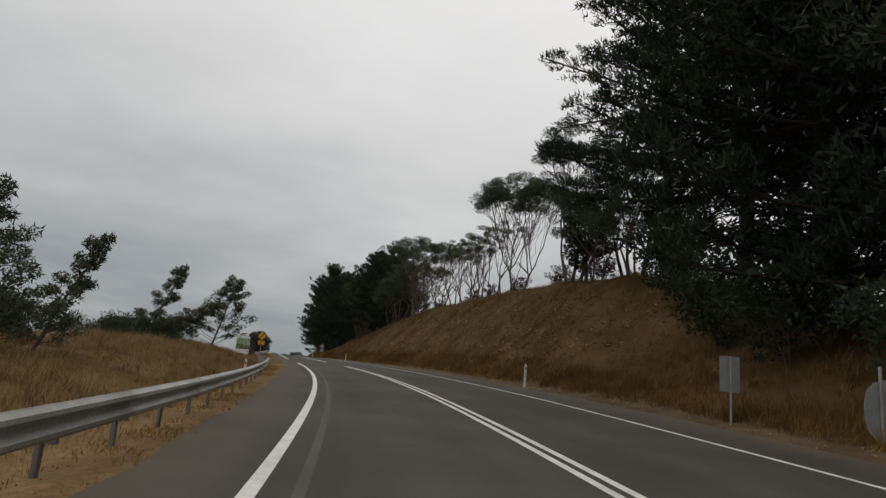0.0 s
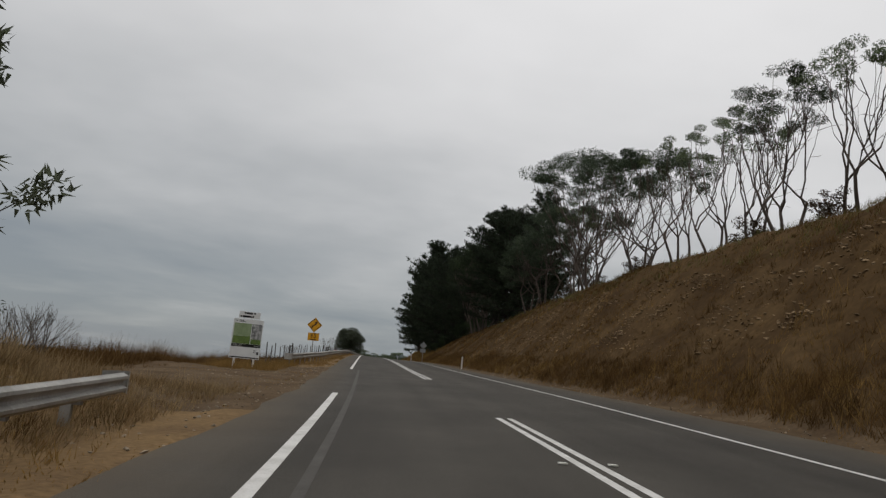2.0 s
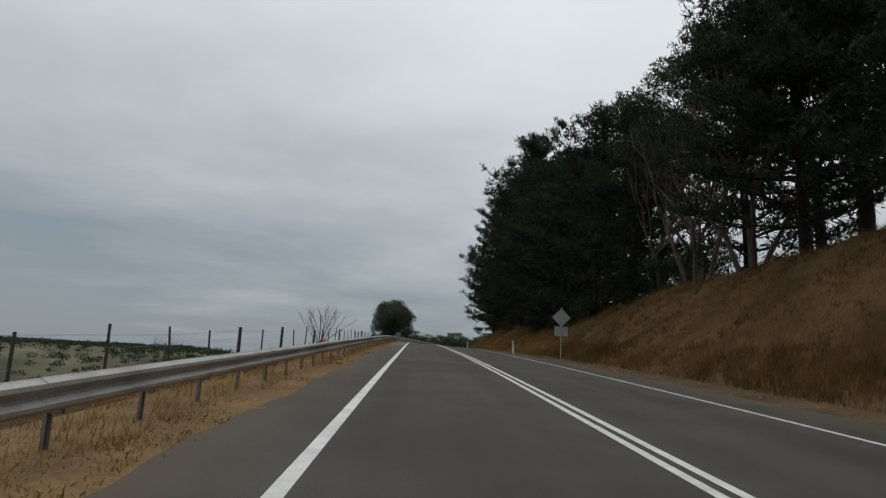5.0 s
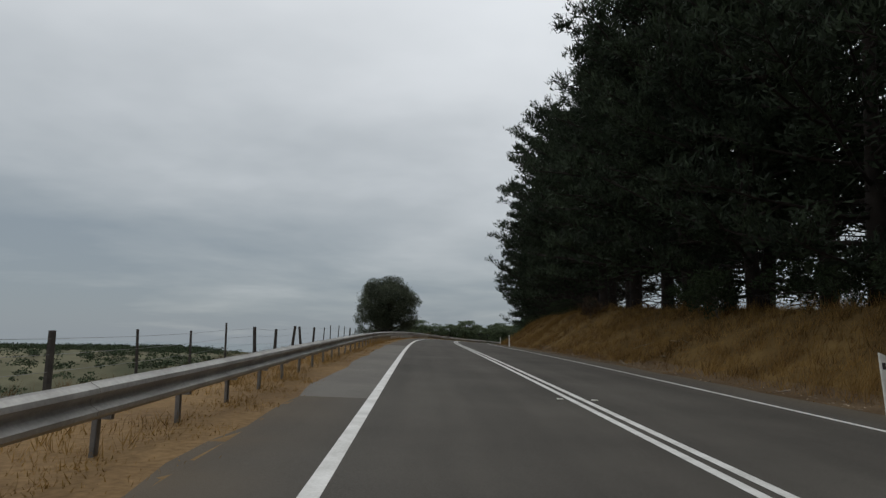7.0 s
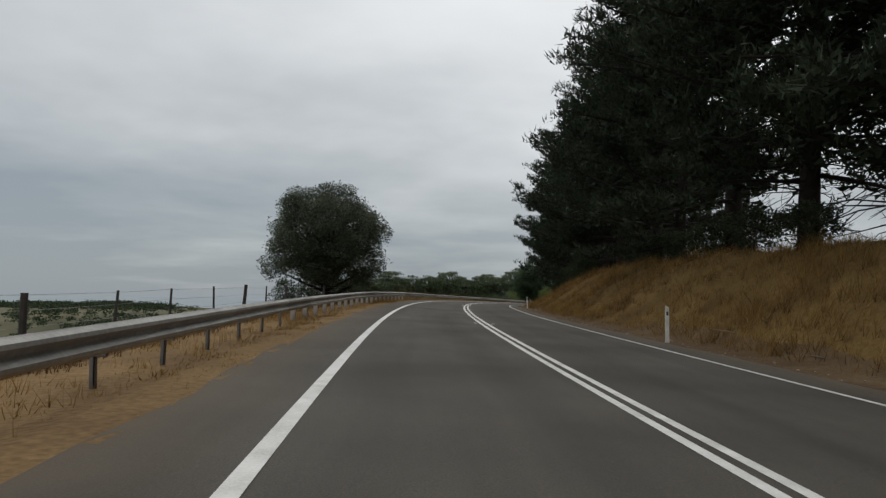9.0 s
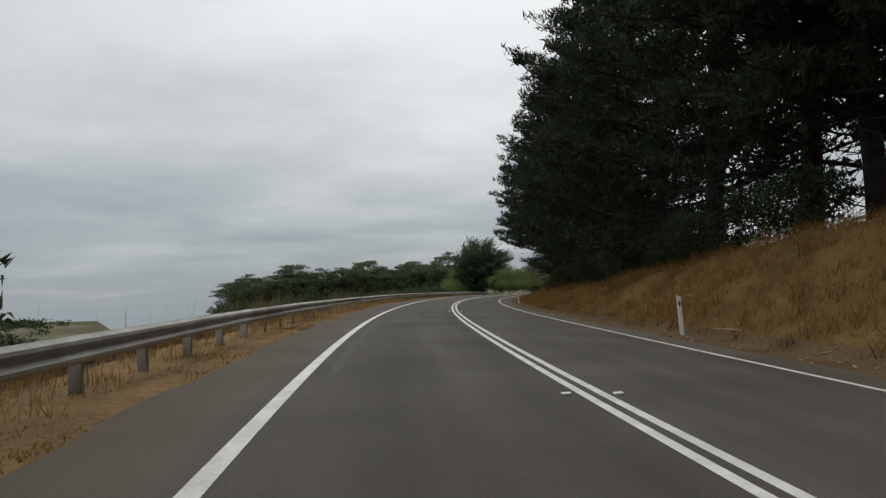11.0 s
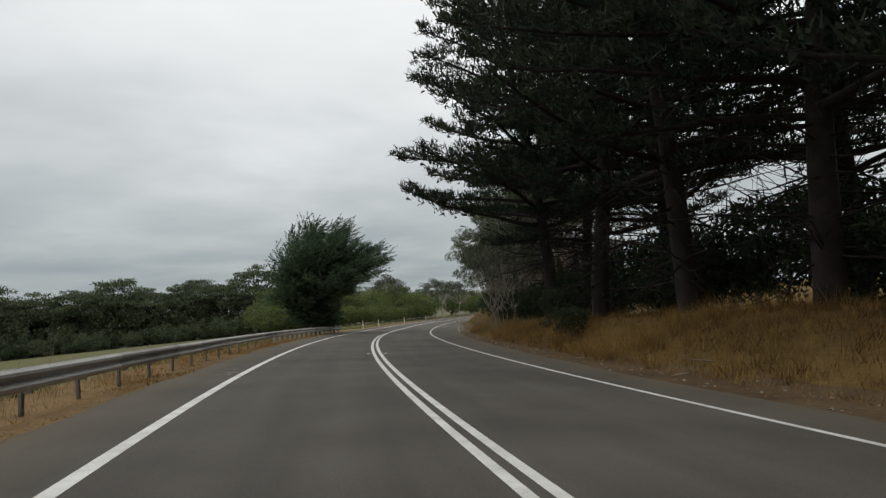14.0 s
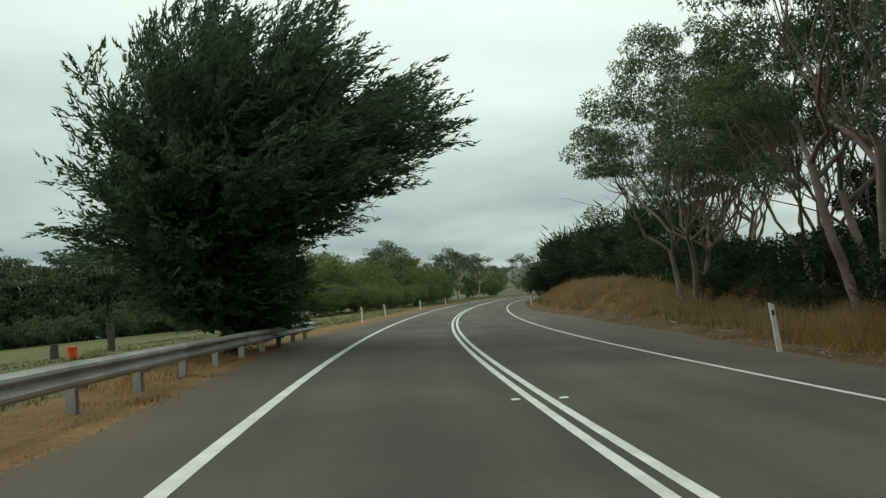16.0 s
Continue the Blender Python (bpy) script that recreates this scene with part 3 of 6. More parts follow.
def post_mesh(wide, mat):
    """A steel C-section post."""
    bm = box_bm(0.012, 0.07, 0.95, (0, 0, -0.40))
    for dy in (-0.03, 0.03):
        o = box_bm(wide, 0.010, 0.95, (0.006 - wide / 2, dy, -0.40))
        tmp = bpy.data.meshes.new("tmp")
        o.to_mesh(tmp)
        bm.from_mesh(tmp)
        o.free()
        bpy.data.meshes.remove(tmp)
    me = bpy.data.meshes.new("post")
    bm.to_mesh(me)
    bm.free()
    me.materials.append(mat)
    return me


POST = post_mesh(0.05, M["steel_post"])
POST_WIDE = post_mesh(0.14, M["galvanised"])
block_bm = box_bm(0.11, 0.06, 0.30, (0.055, 0, 0.19), 0.006)
BLOCK = bpy.data.meshes.new("spacer_block")
block_bm.to_mesh(BLOCK)
block_bm.free()
BLOCK.materials.append(M["steel_post"])


def guard_rail(s0, s1, ends, label):
    t = thing("guard_rail", (0, 0, 0), label, "guard rail", "guard rails")
    for i, a in enumerate(np.arange(s0, s1 - 0.5, 4.0)):
        b = min(a + 4.32, s1)
        part("beam", rail_panel(a, b, 0.007 * (i % 2)), M["galvanised"] if (i * 7) % 5 else M["galvanised_dull"], t)
    for s in np.arange(s0 + 0.5, s1, 2.0):
        lat = float(nodes_at(s, RAIL_LAT)) - 0.14
        p = new("post", POST if s < 34 or 56 < s < 200 or 240 < s < 322 else POST_WIDE)
        p.matrix_basis = Matrix.Translation(lift(s, lat, 0.0)) @ pose(0, 0, 0, 1.5 * math.sin(s * 3), 1.5 * math.sin(s * 5), -math.degrees(np.interp(s, S, _psi)))
        p.parent = t
        q = new("spacer_block", BLOCK)
        q.matrix_basis = p.matrix_basis @ Matrix.Translation((0.01, 0, 0.06))
        q.parent = t
    for s, way in ends:
        # flared, rounded terminal plate
        a = np.linspace(0, math.pi * 0.9, 9)
        lat = float(nodes_at(s, RAIL_LAT))
        V, F = [], []
        for k, ang in enumerate(a):
            for h in (RAIL_TOP + 0.01, RAIL_TOP - 0.32):
                V.append(lift(s + way * (0.30 * math.sin(ang) + 0.02), lat + 0.07 - 0.22 * (1 - math.cos(ang)), h))
        for k in range(len(a) - 1):
            F.append((2 * k, 2 * k + 1, 2 * k + 3, 2 * k + 2))
        part("rail_end", (V, F), M["galvanised"], t, "rounded end plate of the rail", True)
    return t


guard_rail(-56, 52, [(52, 1)], "long galvanised steel W-beam guard rail on steel posts")
guard_rail(79, 352, [(79, -1), (352, 1)], "very long galvanised steel W-beam guard rail beside a drop")

# ---------------------------------------------------------------- guide posts


def guide_post(s, lat, red, lean=0.0, tall=1.0):
    g = float(ground_z(s, lat))
    t = thing("guide_post", (*[float(v) for v in plan(s, lat)], g), "white plastic roadside guide post with a reflector, in dry grass", "guide post", "guide posts", -math.degrees(np.interp(s, S, _psi)))
    bm = box_bm(0.105, 0.042, tall + 0.3, (0, 0, -0.3), 0.012)
    for v in bm.verts:
        if v.co.z > tall - 0.03:
            v.co.z -= 0.05 * (v.co.x / 0.05 + 1) / 2
    rot = Matrix.Rotation(radians(lean), 4, "Y")
    bmesh.ops.transform(bm, matrix=rot, verts=bm.verts)
    part("shaft", bm, M["post_white"], t)
    r = box_bm(0.06, 0.052, 0.11, (0, 0, tall - 0.27), 0.008)
    bmesh.ops.transform(r, matrix=rot, verts=r.verts)
    part("reflector", r, M["reflector_red"] if red else M["reflector_dark"], t, "red reflector" if red else "dark reflector")


guide_post(33, -6.5, 0, 3, 0.68)
for s, lat, red, lean in ((28.5, 5.42, 0, 1), (96, 5.05, 0, 0), (152, 4.68, 0, -4), (200.5, 4.52, 0, 0), (240, 4.78, 0, -2), (280, 4.92, 0, -2), (340, 5.68, 0, -5),
                          (396, 5.7, 0, 0), (367, -5.75, 1, 0), (382, -6.6, 1, -4), (398, -5.9, 1, 0), (415, -5.6, 1, 0), (430, 5.3, 0, 0)):
    guide_post(s, lat, red, lean)

# ---------------------------------------------------------------- signs


def plate_bm(w, h, z, y=0.0, thick=0.006, corner=0.03, turn45=False):
    """An upright plate, facing -y, its middle at height z."""
    bm = bmesh.new()
    pts = []
    for cx, cz, a0 in ((w / 2 - corner, h / 2 - corner, 0), (-w / 2 + corner, h / 2 - corner, 90), (-w / 2 + corner, -h / 2 + corner, 180), (w / 2 - corner, -h / 2 + corner, 270)):
        for k in range(4):
            a = radians(a0 + 30 * k)
            pts.append((cx + corner * math.cos(a), cz + corner * math.sin(a)))
    if turn45:
        c = math.sqrt(0.5)
        pts = [(c * (p - q), c * (p + q)) for p, q in pts]
    f = bm.faces.new([bm.verts.new((p, y, z + q)) for p, q in pts])
    ext = bmesh.ops.extrude_face_region(bm, geom=[f])
    bmesh.ops.translate(bm, vec=(0, thick, 0), verts=[v for v in ext["geom"] if isinstance(v, bmesh.types.BMVert)])
    return bm


def pole_bm(r, z0, z1, x=0.0, y=0.03):
    bm = bmesh.new()
    bmesh.ops.create_cone(bm, cap_ends=True, segments=12, radius1=r, radius2=r, depth=z1 - z0, matrix=Matrix.Translation((x, y, (z0 + z1) / 2)))
    return bm


def lettering(name, body, size, place, mat, parent, squeeze=1.0, label=""):
    cu = bpy.data.curves.new(name, "FONT")
    cu.body, cu.size, cu.align_x, cu.align_y, cu.extrude = body, size, "CENTER", "CENTER", 0.0015
    ob = new(name, cu)
    dg = bpy.context.evaluated_depsgraph_get()
    me = bpy.data.meshes.new_from_object(ob.evaluated_get(dg))
    bpy.data.objects.remove(ob)
    bpy.data.curves.remove(cu)
    me.materials.clear()
    me.materials.append(mat)
    o = new(name, me)
    o.matrix_basis = Matrix.Translation(place) @ pose(0, 0, 0, 90) @ Matrix.Diagonal((squeeze, 1, 1, 1))
    o.parent = parent
    if label:
        o["label"] = label
    return o


def sign_at(name, s, lat, label, category, turn=0.0, sink=0.0):
    return thing(name, (*[float(v) for v in plan(s, lat)], float(ground_z(s, lat)) - sink), label, category, "road signs", -math.degrees(np.interp(s, S, _psi)) + turn)


def stripe(points, wide, y, mat, parent, name, label=""):
    """A flat bar along a bent line on an upright plate."""
    bm = bmesh.new()
    pts = [Vector((a, 0, b)) for a, b in points]
    prev = None
    for i, p in enumerate(pts):
        d = (pts[min(i + 1, len(pts) - 1)] - pts[max(i - 1, 0)]).normalized()
        n = Vector((-d.z, 0, d.x)) * wide / 2
        cur = (bm.verts.new((p + n) + Vector((0, y, 0))), bm.verts.new((p - n) + Vector((0, y, 0))))
        if prev:
            bm.faces.new((prev[0], prev[1], cur[1], cur[0]))
        prev = cur
    return part(name, bm, mat, parent, label)


# warning sign for the bend, with its speed plate
gz0 = float(ground_z(90, -6.5))
tz = float(road_z(90, -6.5)) - gz0
b = sign_at("bend_warning_sign", 90, -6.5, "yellow diamond warning sign of a winding road with a 65 plate", "road sign")
part("pole", pole_bm(0.03, -0.4, 2.95 + tz), M["galvanised"], b)
dia = part("diamond_plate", plate_bm(0.75, 0.75, 2.48 + tz, turn45=True), M["sign_yellow"], b, "yellow diamond plate")
c = 0.66 * math.sqrt(0.5)
for a0, a1 in (((0, c), (c, 0)), ((c, 0), (0, -c)), ((0, -c), (-c, 0)), ((-c, 0), (0, c))):
    stripe([(a0[0], a0[1] + 2.48 + tz), (a1[0], a1[1] + 2.48 + tz)], 0.022, -0.003, M["sign_black"], dia, "border", "black border")
stripe([(-0.17, 2.26 + tz), (-0.17, 2.36 + tz), (-0.10, 2.43 + tz), (0.03, 2.50 + tz), (0.09, 2.56 + tz), (0.09, 2.62 + tz)], 0.085, -0.003, M["sign_black"], dia, "arrow", "black bending arrow")
bm = bmesh.new()
bm.faces.new([bm.verts.new((p, -0.003, q + tz)) for p, q in ((-0.01, 2.62), (0.19, 2.62), (0.09, 2.76))])
part("arrow_head", bm, M["sign_black"], dia)
sp = part("speed_plate", plate_bm(0.78, 0.54, 1.65 + tz), M["sign_yellow"], b, "yellow speed plate")
lettering("speed_digits", "65", 0.42, (0, -0.004, 1.71 + tz), M["sign_black"], sp, label="black digits 65")
stripe([(-0.20, 1.46 + tz), (0.20, 1.46 + tz)], 0.06, -0.003, M["sign_black"], sp, "small_writing", "black bar of small writing")
for z0 in (1.41, 1.89):
    stripe([(-0.36, z0 + tz), (0.36, z0 + tz)], 0.015, -0.003, M["sign_black"], sp, "border")

# the back of the opposite bend sign
d = sign_at("road_sign", 138, 5.25, "grey back of a diamond sign and plate on a pole", "road sign", 2)
part("pole", pole_bm(0.03, -0.4, 2.9, y=-0.03), M["galvanised"], d)
part("diamond_plate", plate_bm(0.72, 0.72, 2.36, turn45=True), M["sign_back"], d)
part("lower_plate", plate_bm(0.74, 0.52, 1.62), M["sign_back"], d)
for z0 in (2.2, 2.5, 1.5, 1.75):
    part("bracket", box_bm(0.12, 0.02, 0.03, (0, -0.012, z0)), M["galvanised"], d)

n = sign_at("road_sign", 14.6, 5.95, "grey back of a small rectangular road sign on a pole", "road sign", 4)
part("pole", pole_bm(0.025, -0.3, 1.5, y=-0.03), M["galvanised"], n)
part("plate", plate_bm(0.52, 0.80, 1.10), M["sign_back"], n)
for z0 in (0.85, 1.3):
    part("bracket", box_bm(0.10, 0.02, 0.03, (0, -0.012, z0)), M["galvanised"], n)

r = sign_at("road_sign", 11.0, 6.85, "pale grey back of a large rounded road sign in grass", "road sign", 3)
part("plate", plate_bm(1.25, 1.1, 0.42, corner=0.42), M["sign_back"], r)
for x0 in (-0.3, 0.3):
    part("pole", pole_bm(0.03, -0.4, 1.2, x=x0, y=-0.03), M["galvanised"], r)

# sale board
bd = sign_at("sale_board", 74, -8.35, "white real estate sale board with pictures on two white posts", "billboard", 6)
for x0 in (-0.5, 0.5):
    part("leg", box_bm(0.10, 0.06, 1.0, (x0, 0.04, -0.3), 0.008), M["post_white"], bd)
bd.matrix_basis = bd.matrix_basis @ Matrix.Diagonal((0.88, 1, 1.05, 1))
pn = part("panel", plate_bm(1.55, 1.75, 1.30, thick=0.03, corner=0.01), M["board_white"], bd)


def flat_on(parent, name, x0, x1, z0, z1, mat, label=""):
    bm = bmesh.new()
    bm.faces.new([bm.verts.new(p) for p in ((x0, -0.004, z0), (x1, -0.004, z0), (x1, -0.004, z1), (x0, -0.004, z1))])
    return part(name, bm, mat, parent, label)


flat_on(pn, "picture", -0.72, 0.18, 1.42, 1.98, M["photo_sage"], "pale green landscape picture")
flat_on(pn, "picture", -0.72, 0.18, 1.08, 1.416, M["photo_green"], "green paddock picture")
flat_on(pn, "picture", 0.21, 0.74, 1.30, 1.98, M["photo_grey"], "black and white picture")
flat_on(pn, "picture", 0.21, 0.74, 1.08, 1.296, M["photo_green"], "green picture")
st = flat_on(pn, "black_strip", -0.75, 0.76, 0.94, 1.07, M["sign_black"], "black strip with white words")
lettering("words", "FOR SALE", 0.11, (-0.42, -0.007, 1.0), M["board_white"], st, label="white words FOR SALE")
flat_on(pn, "writing_bar", 0.42, 0.70, 0.985, 1.02, M["board_white"])
for x0, x1, z0 in ((0.42, 0.56, 0.79), (0.42, 0.58, 0.71), (-0.66, -0.56, 2.07), (-0.47, -0.25, 2.09), (-0.47, -0.15, 2.04)):
    flat_on(pn, "writing_bar", x0, x1, z0, z0 + 0.025, M["sign_black"])
flat_on(pn, "logo", 0.60, 0.70, 0.62, 0.76, M["sign_black"], "small black logo block")
flat_on(pn, "base_strip", -0.75, 0.75, 0.45, 0.50, M["sign_black"])
rd = part("rider_board", plate_bm(1.1, 0.30, 2.36, thick=0.02, corner=0.01), M["board_white"], bd, "narrow white rider board")
for x0, x1, z0, z1 in ((-0.28, -0.22, 2.41, 2.48), (-0.19, 0.16, 2.40, 2.48), (0.20, 0.32, 2.41, 2.48), (-0.46, -0.40, 2.25, 2.33), (-0.36, 0.10, 2.25, 2.33), (0.14, 0.22, 2.25, 2.33)):
    flat_on(rd, "writing_bar", x0, x1, z0, z1, M["sign_black"])

# drain slab in the verge
sl = thing("drain_slab", lift(25.9, 6.85, -0.02), "pale concrete drain slab in the dirt verge", "drain", heading=2)
part("slab", box_bm(1.25, 0.5, 0.16, (0, 0, -0.08), 0.02), M["concrete"], sl)

# ---------------------------------------------------------------- fence
FENCE_LAT = -8.3
fence = thing("fence", (0, 0, 0), "rough timber post and wire paddock fence behind the rail", "fence")
frng = np.random.default_rng(5)
tops = []
s = 76.0
while s < 233:
    big = frng.random() < 0.35
    h = 1.22 + frng.uniform(-0.08, 0.12)
    w = 0.11 if big else 0.055
    lat = FENCE_LAT + frng.uniform(-0.08, 0.08)
    bm = bmesh.new()
    bmesh.ops.create_cone(bm, cap_ends=True, segments=7, radius1=w * 0.62, radius2=w * 0.5, depth=h + 0.4, matrix=Matrix.Translation((0, 0, (h - 0.4) / 2)))
    ob = part("post", bm, M["fence_wood"], fence)
    g = float(ground_z(s, lat))
    x, y = plan(s, lat)
    ob.matrix_basis = pose(float(x), float(y), g, frng.normal(0, 2.5), frng.normal(0, 3.0), frng.uniform(0, 90))
    tops.append((float(x), float(y), g, h))
    s += 2.3 if s < 92 else 3.15
for k, hh in enumerate((0.35, 0.62, 0.88, 1.12)):
    part("wire", tubes([([(x, y, g + hh) for x, y, g, h in tops], [0.004] * len(tops))], 3), M["wire"], fence)
for s, lat in ((131.2, -6.6), (132.0, -6.9), (262.5, -7.4), (336.5, -7.6)):
    t = thing("survey_peg", (*[float(v) for v in plan(s, lat)], float(ground_z(s, lat))), "thin stake with an orange cap in the verge", "peg", "survey pegs")
    part("stake", box_bm(0.03, 0.03, 0.72, (0, 0, -0.2), 0.004), M["fence_wood"], t)
    part("cap", box_bm(0.09, 0.09, 0.11, (0, 0, 0.52), 0.02), M["orange_cap"], t, "orange cap")



def on_land(s, lat):
    return (*[float(v) for v in plan(s, lat)], float(ground_z(s, lat)))


strainer = thing("fence_post", on_land(356.2, -15.1), "weathered timber fence post standing alone in the paddock", "post")
bm = bmesh.new()
bmesh.ops.create_cone(bm, cap_ends=True, segments=9, radius1=0.17, radius2=0.14, depth=1.45, matrix=Matrix.Translation((0, 0, 0.42)))
part("shaft", bm, M["fence_wood"], strainer)
part("staple", box_bm(0.05, 0.03, 0.03, (0.0, -0.155, 0.80), 0.004), M["wire"], strainer)
bin_ = thing("plastic_tub", on_land(352.9, -14.9), "small orange-red plastic tub in the paddock grass", "tub", heading=25)
part("body", box_bm(0.30, 0.26, 0.46, (0, 0, -0.05), 0.04), M["orange_cap"], bin_)
part("rim", box_bm(0.35, 0.31, 0.05, (0, 0, 0.40), 0.015), M["orange_cap"], bin_)
stump = thing("stump", on_land(355.4, -17.1), "short dark weathered timber stump in the paddock", "stump")
bm = bmesh.new()
bmesh.ops.create_cone(bm, cap_ends=True, segments=9, radius1=0.20, radius2=0.15, depth=0.85, matrix=Matrix.Translation((0, 0, 0.2)))
part("shaft", bm, M["fence_wood"], stump)

# ---------------------------------------------------------------- plants


def bent(rng, start, way, length, n, wander, lift_end=0.0):
    """A wandering polyline."""
    pts = [np.array(start, float)]
    d = np.array(way, float)
    d /= np.linalg.norm(d)
    for i in range(n):
        d = d + rng.normal(0, wander, 3) + np.array([0, 0, lift_end / n])
        d /= np.linalg.norm(d)
        pts.append(pts[-1] + d * length / n)
    return np.array(pts), d


def finish_tree(name, label, category, group, wood, leaves, bark, leaf_mat, trunk):
    t = thing(name, (0, 0, -500), label, category, group)
    part("trunk", tubes(trunk, 9), bark, t, smoothed=True)
    if wood:
        part("branchwork", tubes(wood, 5), bark, t, smoothed=True)
    if leaves:
        V = np.concatenate([v for v, f in leaves])
        k, F = 0, []
        for v, f in leaves:
            F.append(np.asarray(f) + k)
            k += len(v)
        part("crown", (V, [r for f in F for r in f]), leaf_mat, t)
    return t


def limb_filling(rng, pts, L, n):
    """Level sprays of foliage that close the inner part of a limb."""
    n = int(n * 2.2)
    f = rng.uniform(0.12, 0.84, n)
    at = np.stack([np.interp(f * (len(pts) - 1), np.arange(len(pts)), pts[:, c]) for c in range(3)], -1)
    at = at + rng.normal(0, 0.10 + 0.055 * L, (n, 3)) * np.array([1, 1, 0.55])
    d = rng.normal(0, 1, (n, 3)) * np.array([1, 1, 0.45])
    return needles(at, d, rng.uniform(0.26, 0.46, n), rng.uniform(0.12, 0.22, n), rng)


def make_pine(seed, h=19.0, radius=7.5, start=2.0, limbs=54, bare=0.28, shoots=8, needle=8, cone=0.0):
    """A dark pine: tapering trunk, limbs in rough layers with bare inner lengths, side shoots and brush-like tufts that stand up on them."""
    rng = np.random.default_rng(seed)
    tp, _ = bent(rng, (0, 0, -0.6), (0, 0, 1), h + 0.4, 9, 0.03)
    trunk = [(tp, np.linspace(0.37, 0.06, len(tp)) * h / 19)]
    wood, roots, ways, inner = [], [], [], []
    for i in range(limbs):
        u = ((i + rng.random()) / limbs) ** 0.95
        z = start + (h - start - 0.4) * u
        base = np.array([np.interp(z, tp[:, 2], tp[:, 0]), np.interp(z, tp[:, 2], tp[:, 1]), z])
        a = i * 2.399 + rng.normal(0, 0.3)
        full = max(1 - u ** 2.1, 0.0) ** 0.7 * 0.90 + 0.13
        L = radius * (full * (1 - cone) + cone * ((1 - u) ** 0.85 + 0.08)) * rng.uniform(0.66, 1.06) * (0.82 + 0.18 * min(u / 0.15, 1))
        up_ = rng.uniform(-0.10, 0.18) + 0.60 * u * u - 0.22 * max(0.0, 1 - u / 0.15)
        pts, d = bent(rng, base, (math.cos(a), math.sin(a), up_), L, 6, 0.09, 0.30)
        wood.append((pts, np.linspace(0.095, 0.022, len(pts)) * (0.45 + 0.6 * L / radius)))
        n2 = int(shoots * L / radius) + 3
        f0 = min(bare, 0.55 * L / radius)
        for k in range(n2):
            f = 1.0 if k == 0 else f0 + (1 - f0) * rng.random() ** 0.8
            at = np.array([np.interp(f * 6, np.arange(7), pts[:, c]) for c in range(3)])
            way = (pts[-1] - pts[-3]) / np.linalg.norm(pts[-1] - pts[-3])
            side = np.array([-way[1], way[0], 0.0]) * (rng.choice((-1, 1)) * rng.uniform(0.4, 1.1) if k else 0.0)
            sp, sd = bent(rng, at, way * 0.7 + side + np.array([0, 0, rng.uniform(0.05, 0.35)]), rng.uniform(0.9, 1.9) * (1.15 - 0.4 * f) * (0.6 + 0.4 * L / radius), 3, 0.10, 0.25)
            wood.append((sp[[0, 3]], [0.028, 0.010]))
            m = 7
            g = np.concatenate([rng.uniform(0.25, 1.0, m - 1), [1.0]])
            c3 = np.stack([np.interp(g * 3, np.arange(4), sp[:, c]) for c in range(3)], -1)
            roots.append(c3 + rng.normal(0, 0.22, (m, 3)) * np.array([1, 1, 0.4]) + np.array([0, 0, 0.06]))
            ways.append(np.tile(sd * 0.45 + np.array([0, 0, 0.55]), (m, 1)))
        inner.append(limb_filling(rng, pts, L, 40))
    R, D = np.concatenate(roots), np.concatenate(ways)
    k = needle
    R2 = np.repeat(R, k, 0) + rng.normal(0, 0.14, (len(R) * k, 3)) * np.array([1, 1, 0.6])
    D2 = np.repeat(D, k, 0) + rng.normal(0, 0.58, (len(R) * k, 3))
    # thin dead limbs under and among the living ones
    for i in range(30):
        a, z = rng.uniform(0, 6.28), rng.uniform(0.15, 1.6) * max(start, 2.5)
        pts, d = bent(rng, (np.interp(z, tp[:, 2], tp[:, 0]), np.interp(z, tp[:, 2], tp[:, 1]), z), (math.cos(a), math.sin(a), rng.uniform(-0.25, 0.3)), rng.uniform(1.0, 4.2), 4, 0.20)
        wood.append((pts, np.linspace(0.035, 0.008, len(pts))))
        for q in range(2):
            b, d2 = bent(rng, pts[1 + q], rng.normal(0, 0.6, 3) + d * 0.8, rng.uniform(0.5, 1.5), 3, 0.2)
            wood.append((b, np.linspace(0.016, 0.006, len(b))))
    leaves = [needles(R2, D2, rng.uniform(0.22, 0.44, len(R2)), rng.uniform(0.06, 0.12, len(R2)), rng)] + inner
    return finish_tree("pine_tree", "tall dark green pine with layered limbs on the bank", "tree", "roadside pines", wood, leaves, M["pine_bark"], M["pine_needles"], trunk)


